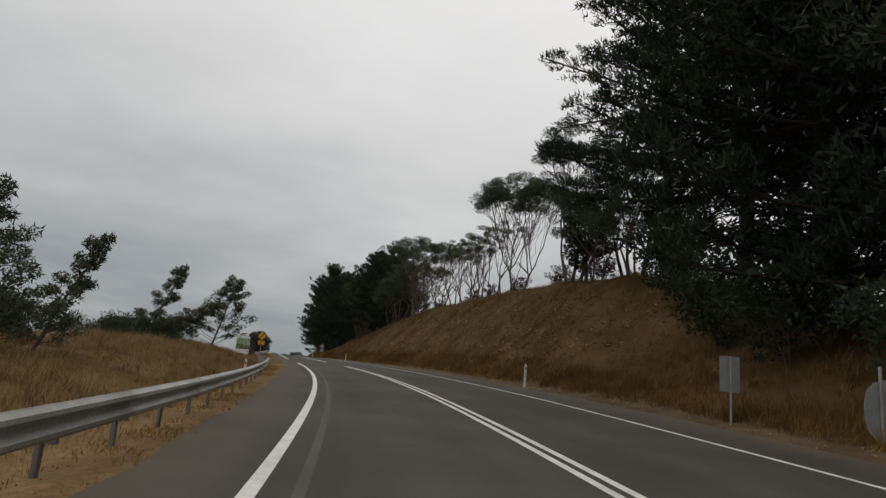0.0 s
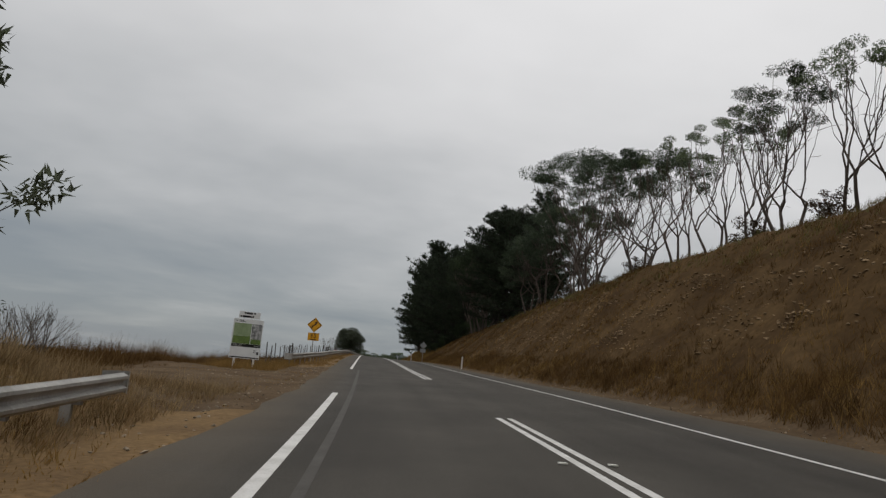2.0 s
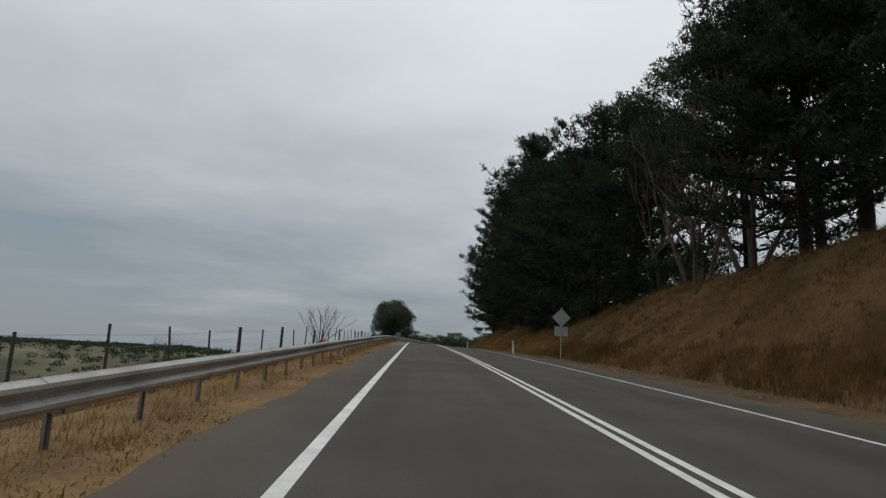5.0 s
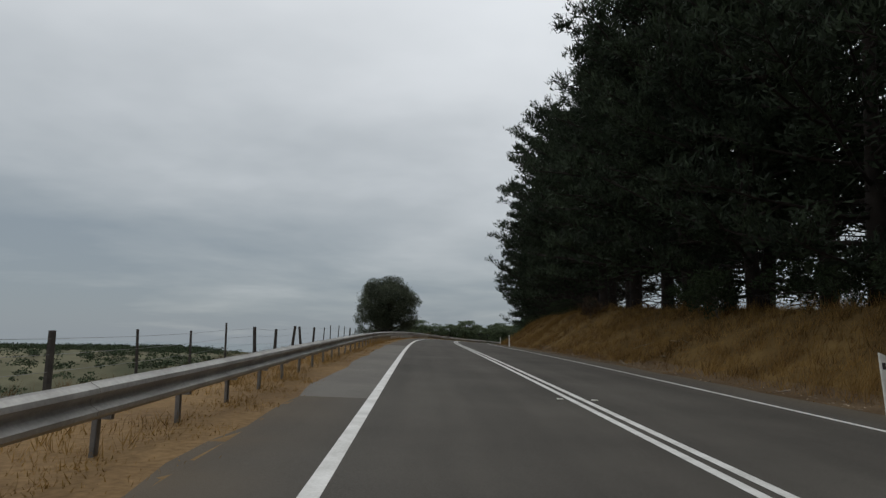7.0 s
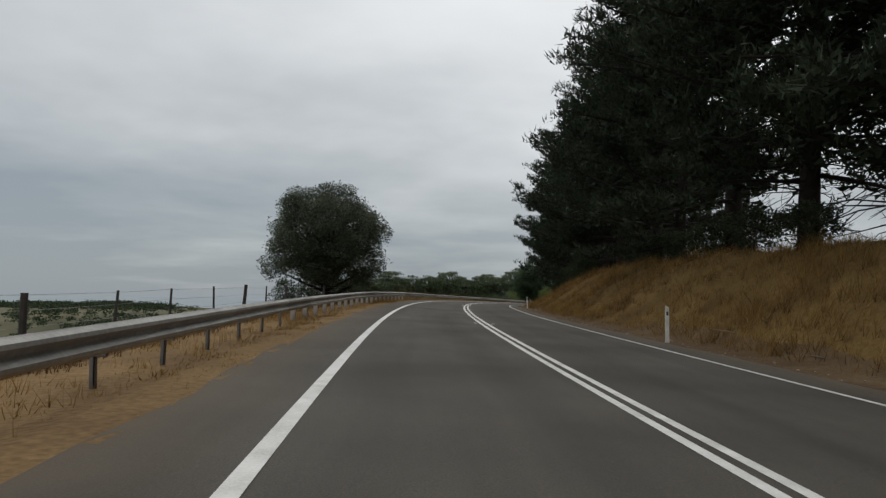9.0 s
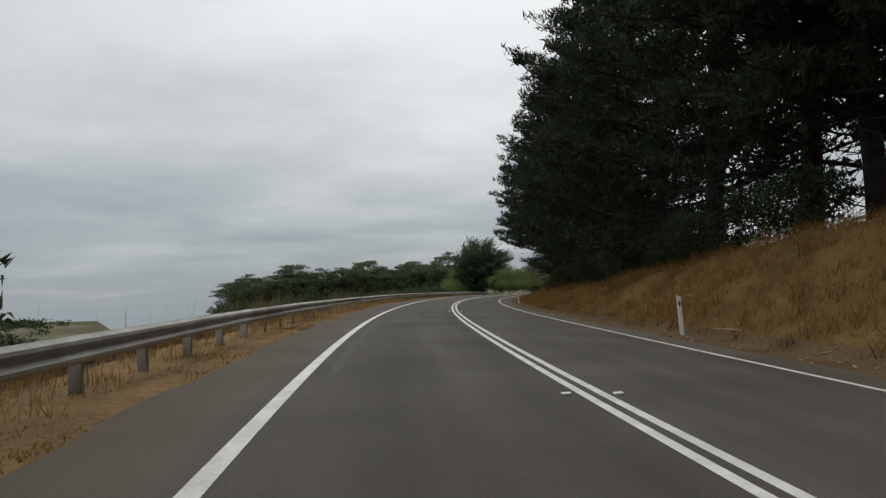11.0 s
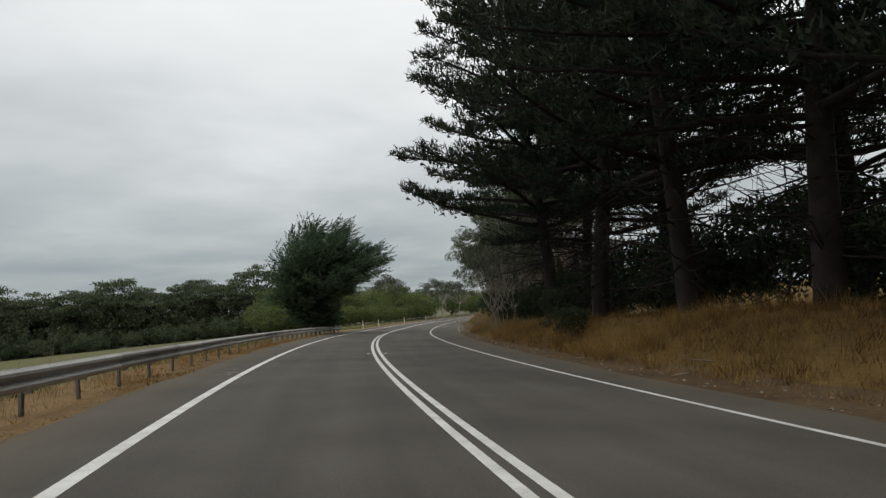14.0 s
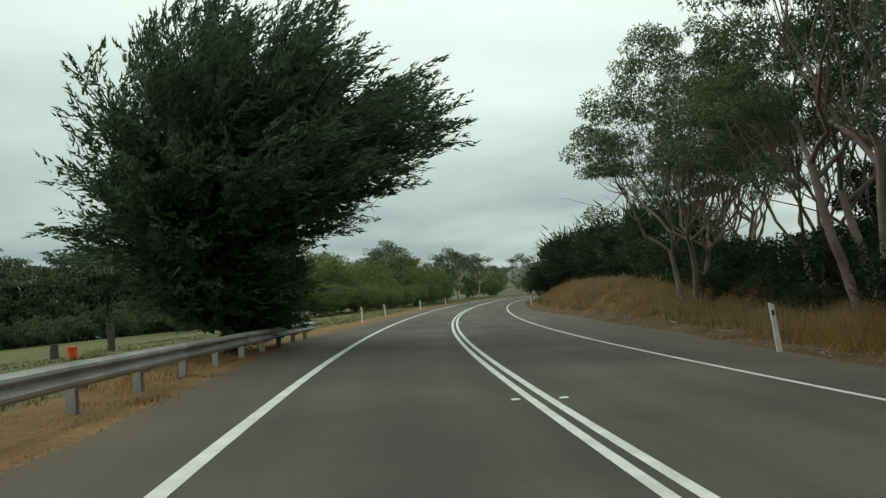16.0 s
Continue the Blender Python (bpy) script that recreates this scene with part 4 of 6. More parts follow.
def make_layered_pine(seed, h=19.0, radius=8.5, start=5.0, limbs=34, tufts=62, fill=14, dead=34):
    """An old pine: a stout trunk and long level limbs, each with a flat pad of upright needle tufts on its outer length, with gaps between the layers."""
    rng = np.random.default_rng(seed)
    tp, _ = bent(rng, (0, 0, -0.6), (0, 0, 1), h + 0.4, 9, 0.035)
    trunk = [(tp, np.linspace(0.42, 0.07, len(tp)) * h / 19)]
    wood, leaves = [], []
    for i in range(limbs):
        u = (i + rng.random()) / limbs
        z = start + (h - start - 0.6) * u
        base = np.array([np.interp(z, tp[:, 2], tp[:, 0]), np.interp(z, tp[:, 2], tp[:, 1]), z])
        a = i * 2.399 + rng.normal(0, 0.25)
        L = radius * max(1 - u ** 2.4, 0.0) ** 0.6 * rng.uniform(0.78, 1.06) + 1.0
        pts, d = bent(rng, base, (math.cos(a), math.sin(a), rng.uniform(-0.02, 0.20) + 0.55 * u * u), L, 6, 0.07, 0.10)
        wood.append((pts, np.linspace(0.12, 0.022, len(pts)) * (0.5 + 0.6 * L / radius)))
        way = (pts[-1] - pts[1]) / np.linalg.norm(pts[-1] - pts[1])
        cross = np.array([-way[1], way[0], 0.0])
        n = int(tufts * (0.25 + 0.75 * L / radius))
        f = 0.30 + 0.70 * rng.random(n) ** 0.75
        side = rng.uniform(-1, 1, n) * (0.35 + 1.35 * np.sin(np.pi * np.clip((f - 0.15) / 0.98, 0, 1))) * (0.55 + 0.45 * L / radius)
        at = np.stack([np.interp(f * 6, np.arange(7), pts[:, c]) for c in range(3)], -1) + side[:, None] * cross + way * (np.abs(side) * -0.35)[:, None]
        at[:, 2] += rng.uniform(-0.05, 0.42, n) - 0.10 * np.abs(side)
        for q in range(0, n, 4):
            g = max(f[q] - 0.16, 0.1) * 6
            st = np.array([np.interp(g, np.arange(7), pts[:, c]) for c in range(3)])
            wood.append((np.array([st, at[q]]), [0.026, 0.010]))
        k = 10
        R2 = np.repeat(at, k, 0) + rng.normal(0, 0.13, (n * k, 3)) * np.array([1, 1, 0.5])
        D2 = np.tile(way * 0.4 + np.array([0, 0, 0.7]), (n * k, 1)) + np.repeat(np.sign(side), k)[:, None] * cross * 0.25 + rng.normal(0, 0.55, (n * k, 3))
        leaves.append(needles(R2, D2, rng.uniform(0.22, 0.44, n * k), rng.uniform(0.05, 0.10, n * k), rng))
        leaves.append(limb_filling(rng, pts, L, fill))
    for i in range(dead):
        a, z = rng.uniform(0, 6.28), rng.uniform(0.25, 1.25) * start
        pts, d = bent(rng, (np.interp(z, tp[:, 2], tp[:, 0]), np.interp(z, tp[:, 2], tp[:, 1]), z), (math.cos(a), math.sin(a), rng.uniform(-0.3, 0.3)), rng.uniform(1.2, 5.0), 5, 0.18)
        wood.append((pts, np.linspace(0.045, 0.008, len(pts))))
        for q in range(3):
            b, d2 = bent(rng, pts[1 + q], rng.normal(0, 0.6, 3) + d * 0.8, rng.uniform(0.6, 1.8), 3, 0.2)
            wood.append((b, np.linspace(0.016, 0.005, len(b))))
    return finish_tree("pine_tree", "tall dark green pine with layered limbs on the bank", "tree", "roadside pines", wood, leaves, M["pine_bark"], M["pine_needles"], trunk)


def branching(rng, start, way, length, radius, depth, wood, tips, spread=0.55, upward=0.25, ratio=0.72, twist=0.10, kids=(2, 3)):
    pts, d = bent(rng, start, way, length, 4, twist, upward * 0.4)
    wood.append((pts, np.linspace(radius, radius * 0.62, len(pts))))
    if depth == 0:
        tips.append((pts[-1], d))
        return
    for i in range(rng.integers(kids[0], kids[1] + 1)):
        nd = d + rng.normal(0, spread, 3) + np.array([0, 0, upward])
        branching(rng, pts[-1] if i else pts[-2], nd, length * ratio * rng.uniform(0.8, 1.2), radius * 0.6, depth - 1, wood, tips, spread, upward, ratio, twist, kids)


def leaf_cloud(rng, centre, n, rx, rz, length, width, droop=0.4):
    p = rng.normal(size=(n, 3))
    p /= np.linalg.norm(p, axis=1, keepdims=True)
    p *= rng.uniform(0.25, 1.0, (n, 1)) ** 0.5
    d = rng.normal(size=(n, 3)) * 0.8 + p * 0.6 - np.array([0, 0, droop])
    return needles(np.asarray(centre) + p * np.array([rx, rx, rz]), d, rng.uniform(0.6, 1.15, n) * length, width, rng)


def curve3(rng, a, b, c, n=5, wander=0.06):
    t = np.linspace(0, 1, n + 1)[:, None]
    p = (1 - t) ** 2 * a + 2 * t * (1 - t) * b + t * t * c
    p[1:-1] += rng.normal(0, wander, (n - 1, 3)) * np.linalg.norm(c - a) * 0.5
    return p


def make_gum(seed, h=10.0, spread=4.3, fork=0.30, low=0.62, clumps=46, n=190, stems=1, bark="gum_bark", leaf="gum_leaf", lean=0.0, size=0.30, puff=0.95,
             label="wind-shaped eucalyptus with bare forked stems and a flat leafy crown", twigs=10, stout=1.0):
    """A eucalypt: forked bare stems that fan out into a cap of leaf clumps between the heights low * h and h."""
    rng = np.random.default_rng(seed)
    trunk, wood, leaves = [], [], []
    centres = []
    while len(centres) < clumps:
        r, a = math.sqrt(rng.random()), rng.uniform(0, 6.283)
        dome = math.sqrt(max(1 - r * r * 0.92, 0))
        z = h * low + h * (1 - low) * dome * (1 - 0.75 * rng.random() ** 1.6) - 0.3
        centres.append((r * spread * math.cos(a) + lean * z * 0.5, r * spread * math.sin(a), z - 0.35 * puff))
    centres = np.array(centres)
    for k in range(stems):
        a0 = k * 6.283 / stems + rng.normal(0, 0.3)
        off = 0.0 if stems == 1 else 0.45
        base = np.array([off * math.cos(a0), off * math.sin(a0), -0.4])
        fh = h * fork * rng.uniform(0.9, 1.15)
        tilt = 0.07 if stems == 1 else 0.28
        pts, d = bent(rng, base, (lean + tilt * math.cos(a0), tilt * math.sin(a0), 1), fh + 0.4, 7, 0.05)
        r0 = 0.0165 * h * stout * (1.0 if stems == 1 else 0.62)
        trunk.append((pts, np.linspace(r0, r0 * 0.72, len(pts))))
        mine = centres if stems == 1 else centres[k::stems]
        ang = np.arctan2(mine[:, 1] - pts[-1, 1], mine[:, 0] - pts[-1, 0])
        m = 9 if stems == 1 else 4
        sector = ((ang + math.pi) / (2 * math.pi) * m).astype(int) % m
        for q in range(m):
            own = mine[sector == q]
            if not len(own):
                continue
            start = pts[-1] if q % 2 else pts[-2] * 0.7 + pts[-1] * 0.3
            end = own.mean(0) * np.array([0.95, 0.95, 0.90])
            mid = start * 0.5 + end * 0.5 + np.array([0, 0, -0.08 * h]) + (end - start) * np.array([0.15, 0.15, 0])
            limb = curve3(rng, start, mid, end, 6, 0.034)
            wood.append((limb, np.linspace(r0 * 0.55, r0 * 0.20, len(limb))))
            for c in own:
                f = rng.uniform(0.30, 0.9)
                st = np.array([np.interp(f * 6, np.arange(7), limb[:, j]) for j in range(3)])
                wood.append((curve3(rng, st, st * 0.5 + c * 0.5 + np.array([0, 0, -0.04 * h]), c, 5, 0.04), np.linspace(r0 * 0.22, 0.012, 6)))
    for i in range(twigs):
        j = rng.integers(len(wood))
        p = wood[j][0]
        st = p[rng.integers(1, len(p) - 1)]
        q, d = bent(rng, st, rng.normal(0, 0.7, 3) + np.array([0, 0, 0.8]), h * rng.uniform(0.08, 0.2), 4, 0.15)
        wood.append((q, np.linspace(0.022, 0.006, len(q))))
    for c in centres:
        w = puff * rng.uniform(0.7, 1.2)
        leaves.append(leaf_cloud(rng, c, int(n * rng.uniform(0.7, 1.2)), w, w * 0.55, size, size * 0.36))
    return finish_tree("eucalyptus_tree", label, "tree", "", wood, leaves, M[bark], M[leaf], trunk)


def make_mass(seed, h, rx, base=0.15, clumps=60, n=90, size=0.22, wide=0.5, name="bush", label="", category="bush", leaf="dark_leaf", bark="grey_twig", spiky=0.0, stem=0.10, lumps=0.0, lobes=0):
    """A rounded tree or bush: short stems and clumps of leaves over an uneven dome."""
    rng = np.random.default_rng(seed)
    wood, leaves = [], []
    trunk = []
    for k in range(3 if h < 6 else 1):
        pts, d = bent(rng, (rng.normal(0, 0.1 * (k > 0)), rng.normal(0, 0.1 * (k > 0)), -0.4), (rng.normal(0, 0.25 * (k > 0)), rng.normal(0, 0.25 * (k > 0)), 1), h * 0.62, 5, 0.08)
        trunk.append((pts, np.linspace(stem, stem * 0.3, len(pts))))
    mid = h * (0.5 + base / 2)
    rz = h * (1 - base) / 2
    ph = rng.uniform(0, 6.28, 4)
    heads = []
    for i in range(lobes):
        z = 1 - 2 * (i + 0.5) / lobes
        a = i * 2.399 + ph[2]
        r = math.sqrt(max(1 - z * z, 0))
        heads.append(np.array([r * math.cos(a), r * math.sin(a), z]) * rng.uniform(0.46, 0.74))
    big = rng.uniform(0.22, 0.36, max(lobes, 1))
    for i in range(clumps):
        p = rng.normal(size=3)
        p /= np.linalg.norm(p)
        if lobes:
            hd = heads[i % lobes]
            out = hd / np.linalg.norm(hd)
            p = p + out * 0.7
            p /= np.linalg.norm(p)
            q = hd + p * big[i % lobes] * rng.uniform(0.8, 1.0)
        else:
            a = math.atan2(p[1], p[0])
            bulge = 1 + lumps * (math.sin(3 * a + ph[0] + 2 * p[2]) * 0.6 + math.sin(5 * a + ph[1] - 3 * p[2]) * 0.4)
            q = p * rng.uniform(0.62, 0.90) * bulge
        c = np.array([q[0] * rx, q[1] * rx, mid + q[2] * rz])
        if not lobes or i < 2 * lobes:
            wood.append((np.array([[c[0] * 0.08, c[1] * 0.08, max(c[2] * 0.45, 0.05)], [c[0] * 0.5, c[1] * 0.5, c[2] * 0.72], c * np.array([0.85, 0.85, 0.95])]), [stem * 0.4, stem * 0.25, 0.012]))
        cr = min(rx, rz) * (rng.uniform(0.12, 0.20) if lobes else rng.uniform(0.24, 0.40))
        leaves.append(leaf_cloud(rng, c, n, cr, cr * 0.8, size, size * wide, 0.0))
        if spiky:
            m = int(n * 0.25)
            d = np.tile(p * np.array([1, 1, 0.6]) + np.array([0, 0, 0.5]), (m, 1)) + rng.normal(0, 0.35, (m, 3))
            leaves.append(needles(c + rng.normal(0, cr * 0.6, (m, 3)), d, rng.uniform(0.5, 1.3, m) * spiky, size * 0.6, rng))
    for i in range(int(clumps * 0.5)):
        p = np.clip(rng.normal(size=3) * 0.36, -0.55, 0.55)
        leaves.append(leaf_cloud(rng, (p[0] * rx, p[1] * rx, mid + p[2] * rz), n // 2, rx * 0.28, rz * 0.28, size * 1.5, size * wide * 1.4, 0.0))
    return finish_tree(name, label, category, "", wood, leaves, M[bark], M[leaf], trunk)


def make_cypress(seed, h=10.9, rx=5.6):
    """A spreading cypress: limbs fan out and up from a low stem and end in feathery pointed sprays; it overhangs on its +x side."""
    rng = np.random.default_rng(seed)
    trunk, wood, leaves = [], [], []
    pts, d = bent(rng, (0, 0, -0.4), (0.05, 0, 1), h * 0.55, 5, 0.06)
    trunk.append((pts, np.linspace(0.38, 0.15, len(pts))))
    for i in range(270):
        a = i * 2.399 + rng.normal(0, 0.15)
        cz = rng.uniform(-0.92, 1.0)
        cr = math.sqrt(1 - cz * cz)
        q = rng.uniform(0.60, 0.93)
        tip = np.array([0.85 + rx * cr * math.cos(a) * q, rx * 0.92 * cr * math.sin(a) * q, h * 0.47 + h * 0.50 * cz * q])
        if math.cos(a) > 0:
            tip[0] *= 1 + 0.26 * math.exp(-((cz - 0.18) / 0.34) ** 2)
        if tip[0] > 1.2 and tip[2] < 3.1 + 0.70 * max(tip[0] - 2.6, 0):
            tip[:2] *= 1.1 / tip[0]
        if tip[0] < -1.0:
            tip[0] *= 0.80 if tip[2] < h * 0.26 else 0.90
        if tip[2] < 0.9:
            tip[2] = rng.uniform(0.9, 1.7) + 0.9 * (tip[0] > -0.5)
            tip[:2] *= 0.7
        z0 = float(np.clip(tip[2] * rng.uniform(0.30, 0.55), 0.3, h * 0.5))
        if tip[0] > 1.5:
            z0 = min(tip[2] * 0.78, h * 0.52)
        base = np.array([np.interp(z0, pts[:, 2], pts[:, 0]), np.interp(z0, pts[:, 2], pts[:, 1]), z0])
        L = curve3(rng, base, base * 0.45 + tip * 0.55 + np.array([0, 0, -0.02 * h]), tip, 6, 0.03)
        reach = np.linalg.norm(tip - base)
        d = (tip - np.array([0, 0, h * 0.40])) / (np.linalg.norm(tip - np.array([0, 0, h * 0.40])) + 1e-6) * 0.8 + np.array([0.12, 0, 0.30])
        d /= np.linalg.norm(d)
        wood.append((L, np.linspace(0.075, 0.012, len(L))))
        leaves.append(limb_filling(rng, L, reach * 0.9, 24))
        n = int(15 * reach / rx) + 9
        f = np.concatenate([rng.uniform(0.22, 1.0, n - 2) ** 0.75, [0.98, 1.0]])
        at = np.stack([np.interp(f * 6, np.arange(7), L[:, k]) for k in range(3)], -1) + rng.normal(0, 0.22, (n, 3)) * np.array([1, 1, 0.6])
        fd = d * np.array([1, 1, 0.6]) + np.array([0.34, 0, 0.06]) + rng.normal(0, 0.34, (n, 3)) * np.array([1, 1, 0.8])
        fd[:, 2] = np.maximum(fd[:, 2], -0.08)
        fd /= np.linalg.norm(fd, axis=1, keepdims=True)
        m = 24
        along = np.tile(np.linspace(0, 1, m), n)
        A = np.repeat(at, m, 0) + np.repeat(fd, m, 0) * (along * np.repeat(rng.uniform(0.45, 1.0, n) + 0.45 * (f > 0.9), m))[:, None]
        A = A + rng.normal(0, 0.095, A.shape) * (1.15 - along)[:, None]
        D = np.repeat(fd, m, 0) + rng.normal(0, 0.30, (n * m, 3))
        leaves.append(needles(A, D, rng.uniform(0.17, 0.32, n * m) * (1.2 - 0.45 * along), rng.uniform(0.045, 0.085, n * m), rng))
    return finish_tree("cypress_tree", "spreading dark green cypress with feathery upswept sprays behind the rail", "tree", "", wood, leaves, M["pine_bark"], M["cypress_leaf"], trunk)


def make_acacia(seed, h=4.6, rx=1.7, lean=0.25, limbs=34, leaf="grey_leaf", label="wispy young tree with thin bunched foliage on the mound"):
    """A thin, see-through sapling: a leaning stem, side twigs with small bunches of leaves."""
    rng = np.random.default_rng(seed)
    wood, leaves = [], []
    pts, d = bent(rng, (0, 0, -0.3), (lean, 0.05, 1), h * 1.02, 6, 0.06)
    trunk = [(pts, np.linspace(0.07, 0.015, len(pts)))]
    for i in range(limbs):
        f = 0.10 + 0.90 * (i + rng.random()) / limbs
        base = np.array([np.interp(f * 6, np.arange(7), pts[:, k]) for k in range(3)])
        a = i * 2.399 + rng.normal(0, 0.4)
        L = rx * (1.12 - f) * rng.uniform(0.6, 1.25) + 0.25
        q, dd = bent(rng, base, (math.cos(a), math.sin(a), 0.35), L, 4, 0.16, 0.3)
        wood.append((q, np.linspace(0.022, 0.006, len(q))))
        for g in rng.uniform(0.45, 1.0, 4):
            c = np.array([np.interp(g * 4, np.arange(5), q[:, k]) for k in range(3)])
            leaves.append(leaf_cloud(rng, c, 40, 0.24, 0.15, 0.16, 0.055, 0.1))
    return finish_tree("young_tree", label, "tree", "young trees", wood, leaves, M["grey_twig"], M[leaf], trunk)


def make_bare(seed, h=2.6, rx=1.3, label="leafless grey shrub with many thin twigs beside the fence"):
    rng = np.random.default_rng(seed)
    wood, tips = [], []
    trunk = [(np.array([[0, 0, -0.3], [0.02, 0, 0.2], [0.03, 0.02, 0.5]]), [0.07, 0.06, 0.05])]
    for i in range(15):
        a = i * 2.4 + rng.normal(0, 0.3)
        out = rng.uniform(0.15, 1.15)
        branching(rng, (0.03, 0.02, 0.25), (math.cos(a) * out, math.sin(a) * out, 0.95), h * 0.38, 0.026, 3, wood, tips, 0.20, 0.10, 0.68, 0.07, (2, 2))
    return finish_tree("bare_shrub", label, "shrub", "", [(p, np.maximum(r, 0.006)) for p, r in wood], [], M["grey_twig"], None, trunk)


def stand(proto, s, lat, turn=0.0, scale=1.0, tall=None, dz=0.0, label="", use_first=False, xy=None):
    """Sets a copy of a grown plant on the ground."""
    if xy is None:
        x, y = [float(v) for v in plan(s, lat)]
        g = float(ground_z(s, lat)) + dz
    else:
        x, y, g = xy
    m = Matrix.Translation((x, y, g)) @ pose(0, 0, 0, 0, 0, turn) @ Matrix.Diagonal((scale, scale, tall or scale, 1))
    if use_first:
        proto.matrix_basis = m
        ob = proto
    else:
        ob = copy_thing(proto, m)
    if label:
        ob["label"] = label
    return ob


class Grove:
    """Hands out a grown plant first, then copies of it."""

    def __init__(self, protos):
        self.protos, self.used = protos, set()

    def put(self, k, *args, **kw):
        p = self.protos[k % len(self.protos)]
        fresh = p.name not in self.used
        self.used.add(p.name)
        if fresh:
            return stand(p, *args, use_first=True, **kw)
        return stand(p, *args, **kw)


# pines along the top of the bank
dense = Grove([make_pine(11, 18.5, 7.7, 0.8, 58, 0.20, 9), make_pine(12, 19.5, 7.3, 1.2, 56, 0.22, 9), make_pine(13, 17.5, 7.9, 0.5, 56, 0.20, 9)])
tallp = Grove([make_layered_pine(21, 19.5, 7.6, 2.8, 44, 56), make_layered_pine(22, 20.5, 7.4, 3.4, 44, 56)])
cones = Grove([make_pine(14, 19.5, 7.5, 1.8, 58, 0.25, 9, cone=0.25), make_pine(15, 20.0, 7.3, 2.4, 58, 0.25, 9, cone=0.25)])
high = Grove([make_layered_pine(23, 19.0, 8.6, 4.6, 48, 84), make_layered_pine(27, 18.5, 8.2, 5.2, 48, 84)])
airy = Grove([make_layered_pine(41, 19.5, 7.8, 4.6, 42, 68, 9, 60), make_layered_pine(42, 20.0, 7.6, 5.2, 42, 68, 9, 60), make_layered_pine(43, 18.5, 8.0, 4.4, 42, 68, 9, 60)])
slim = Grove([make_pine(24, 17.5, 4.2, 2.6, 40, 0.15, 8, 6), make_pine(25, 18.5, 3.8, 3.2, 40, 0.15, 8, 6)])
back = Grove([make_pine(26, 18.5, 7.4, 1.0, 48, 0.15, 7, 4)])
prng = np.random.default_rng(77)
k = 0
for s, lat, kind, sc in ((2, 13.5, 0, 1.0), (9, 14.5, 0, 1.05), (15.5, 12.6, 0, 1.08), (27.5, 15.2, 3, 0.98), (37, 17.0, 3, 0.96), (20.5, 13.4, 0, 1.05), (17.5, 17.0, 5, 1.1), (24, 17.5, 5, 1.05), (12, 19, 5, 1.1), (28.5, 19, 5, 1.05),
                         (111, 15.4, 0, 0.62), (117, 15.0, 0, 0.68), (122, 14.2, 0, 0.72), (129, 13.8, 0, 0.78), (126, 14.4, 3, 0.78), (134, 17.5, 3, 0.86), (147, 12.0, 0, 0.70), (153.5, 11.4, 0, 0.88), (161, 10.8, 0, 0.90),
                         (146, 20, 5, 1.0), (162, 19, 5, 1.0),
                         (168, 10.6, 0, 0.92), (174.5, 10.6, 0, 1.03), (180.5, 11.6, 2, 1.02), (187, 11.4, 1, 1.0), (193.5, 11.2, 2, 0.98), (199, 11.0, 2, 1.0),
                         (205, 11.0, 2, 1.0), (212, 11.4, 2, 1.05), (219, 11.2, 0, 0.95), (226, 12.0, 1, 1.05), (233, 12.4, 1, 1.02), (239, 12.4, 1, 0.97),
                         (246, 11.8, 2, 1.0), (253, 11.4, 1, 1.04), (260, 11.6, 0, 1.0), (267, 11.2, 1, 1.02), (274, 11.8, 0, 1.04), (184, 17, 5, 1.0),
                         (166, 12.4, 4, 1.0), (171, 12.6, 4, 1.0), (177.5, 12.8, 4, 1.03), (182, 13.4, 4, 0.98), (184.5, 10.9, 4, 1.0), (190.5, 12.8, 4, 1.0), (196.5, 12.6, 4, 1.02), (202, 12.8, 4, 1.0), (229.5, 11.6, 4, 1.0), (236, 13.0, 4, 1.04), (242.5, 11.8, 4, 1.0), (243, 16, 1, 1.0),
                         (281, 11.2, 1, 1.0), (287.5, 11.4, 0, 1.02), (294, 12.0, 1, 1.06), (301, 11.0, 6, 1.02), (297.5, 15.5, 6, 1.0), (308, 17.5, 6, 1.0), (307.5, 10.6, 6, 1.0), (314.5, 9.8, 6, 1.03), (322, 9.6, 3, 1.02), (326, 12.8, 6, 0.98), (318.5, 15.0, 6, 1.0),
                         (171, 19, 5, 1.0), (250, 19, 5, 1.05)):
    (dense, tallp, cones, high, slim, back, airy)[kind].put(k, s, lat, turn=prng.uniform(0, 360), scale=sc * prng.uniform(0.96, 1.04))
    k += 1

# eucalypts over the first bank
umb = make_gum(31, 11.4, 4.2, 0.17, 0.74, 100, 480, stems=2, twigs=14, puff=0.86, size=0.15, leaf="umbrella_leaf")
stand(umb, 57.4, 15.1, turn=200, use_first=True)
umb2 = make_gum(32, 11.0, 5.6, 0.22, 0.78, 60, 520, stems=5, twigs=16, puff=0.84, size=0.15, leaf="umbrella_leaf")
stand(umb2, 92.5, 14.2, turn=40, scale=1.0, use_first=True)
thin = make_gum(33, 10.6, 2.8, 0.25, 0.70, 16, 300, size=0.15, stems=3, lean=0.12, puff=0.55, twigs=26, label="thin bare-stemmed eucalyptus with sparse leaf tufts on the bank")
stand(thin, 66.2, 16.8, turn=10, scale=0.85, use_first=True)
for s, lat, tn, sc in ((72, 15.6, 80, 0.9), (80.5, 15.9, 220, 1.0), (97, 14.4, 120, 0.95)):
    stand(thin, s, lat, turn=tn, scale=sc)
stand(umb2, 101, 16.0, turn=250, scale=0.82)
stand(umb2, 85, 15.2, turn=130, scale=0.82)
stand(thin, 76.5, 16.2, turn=190, scale=0.95)
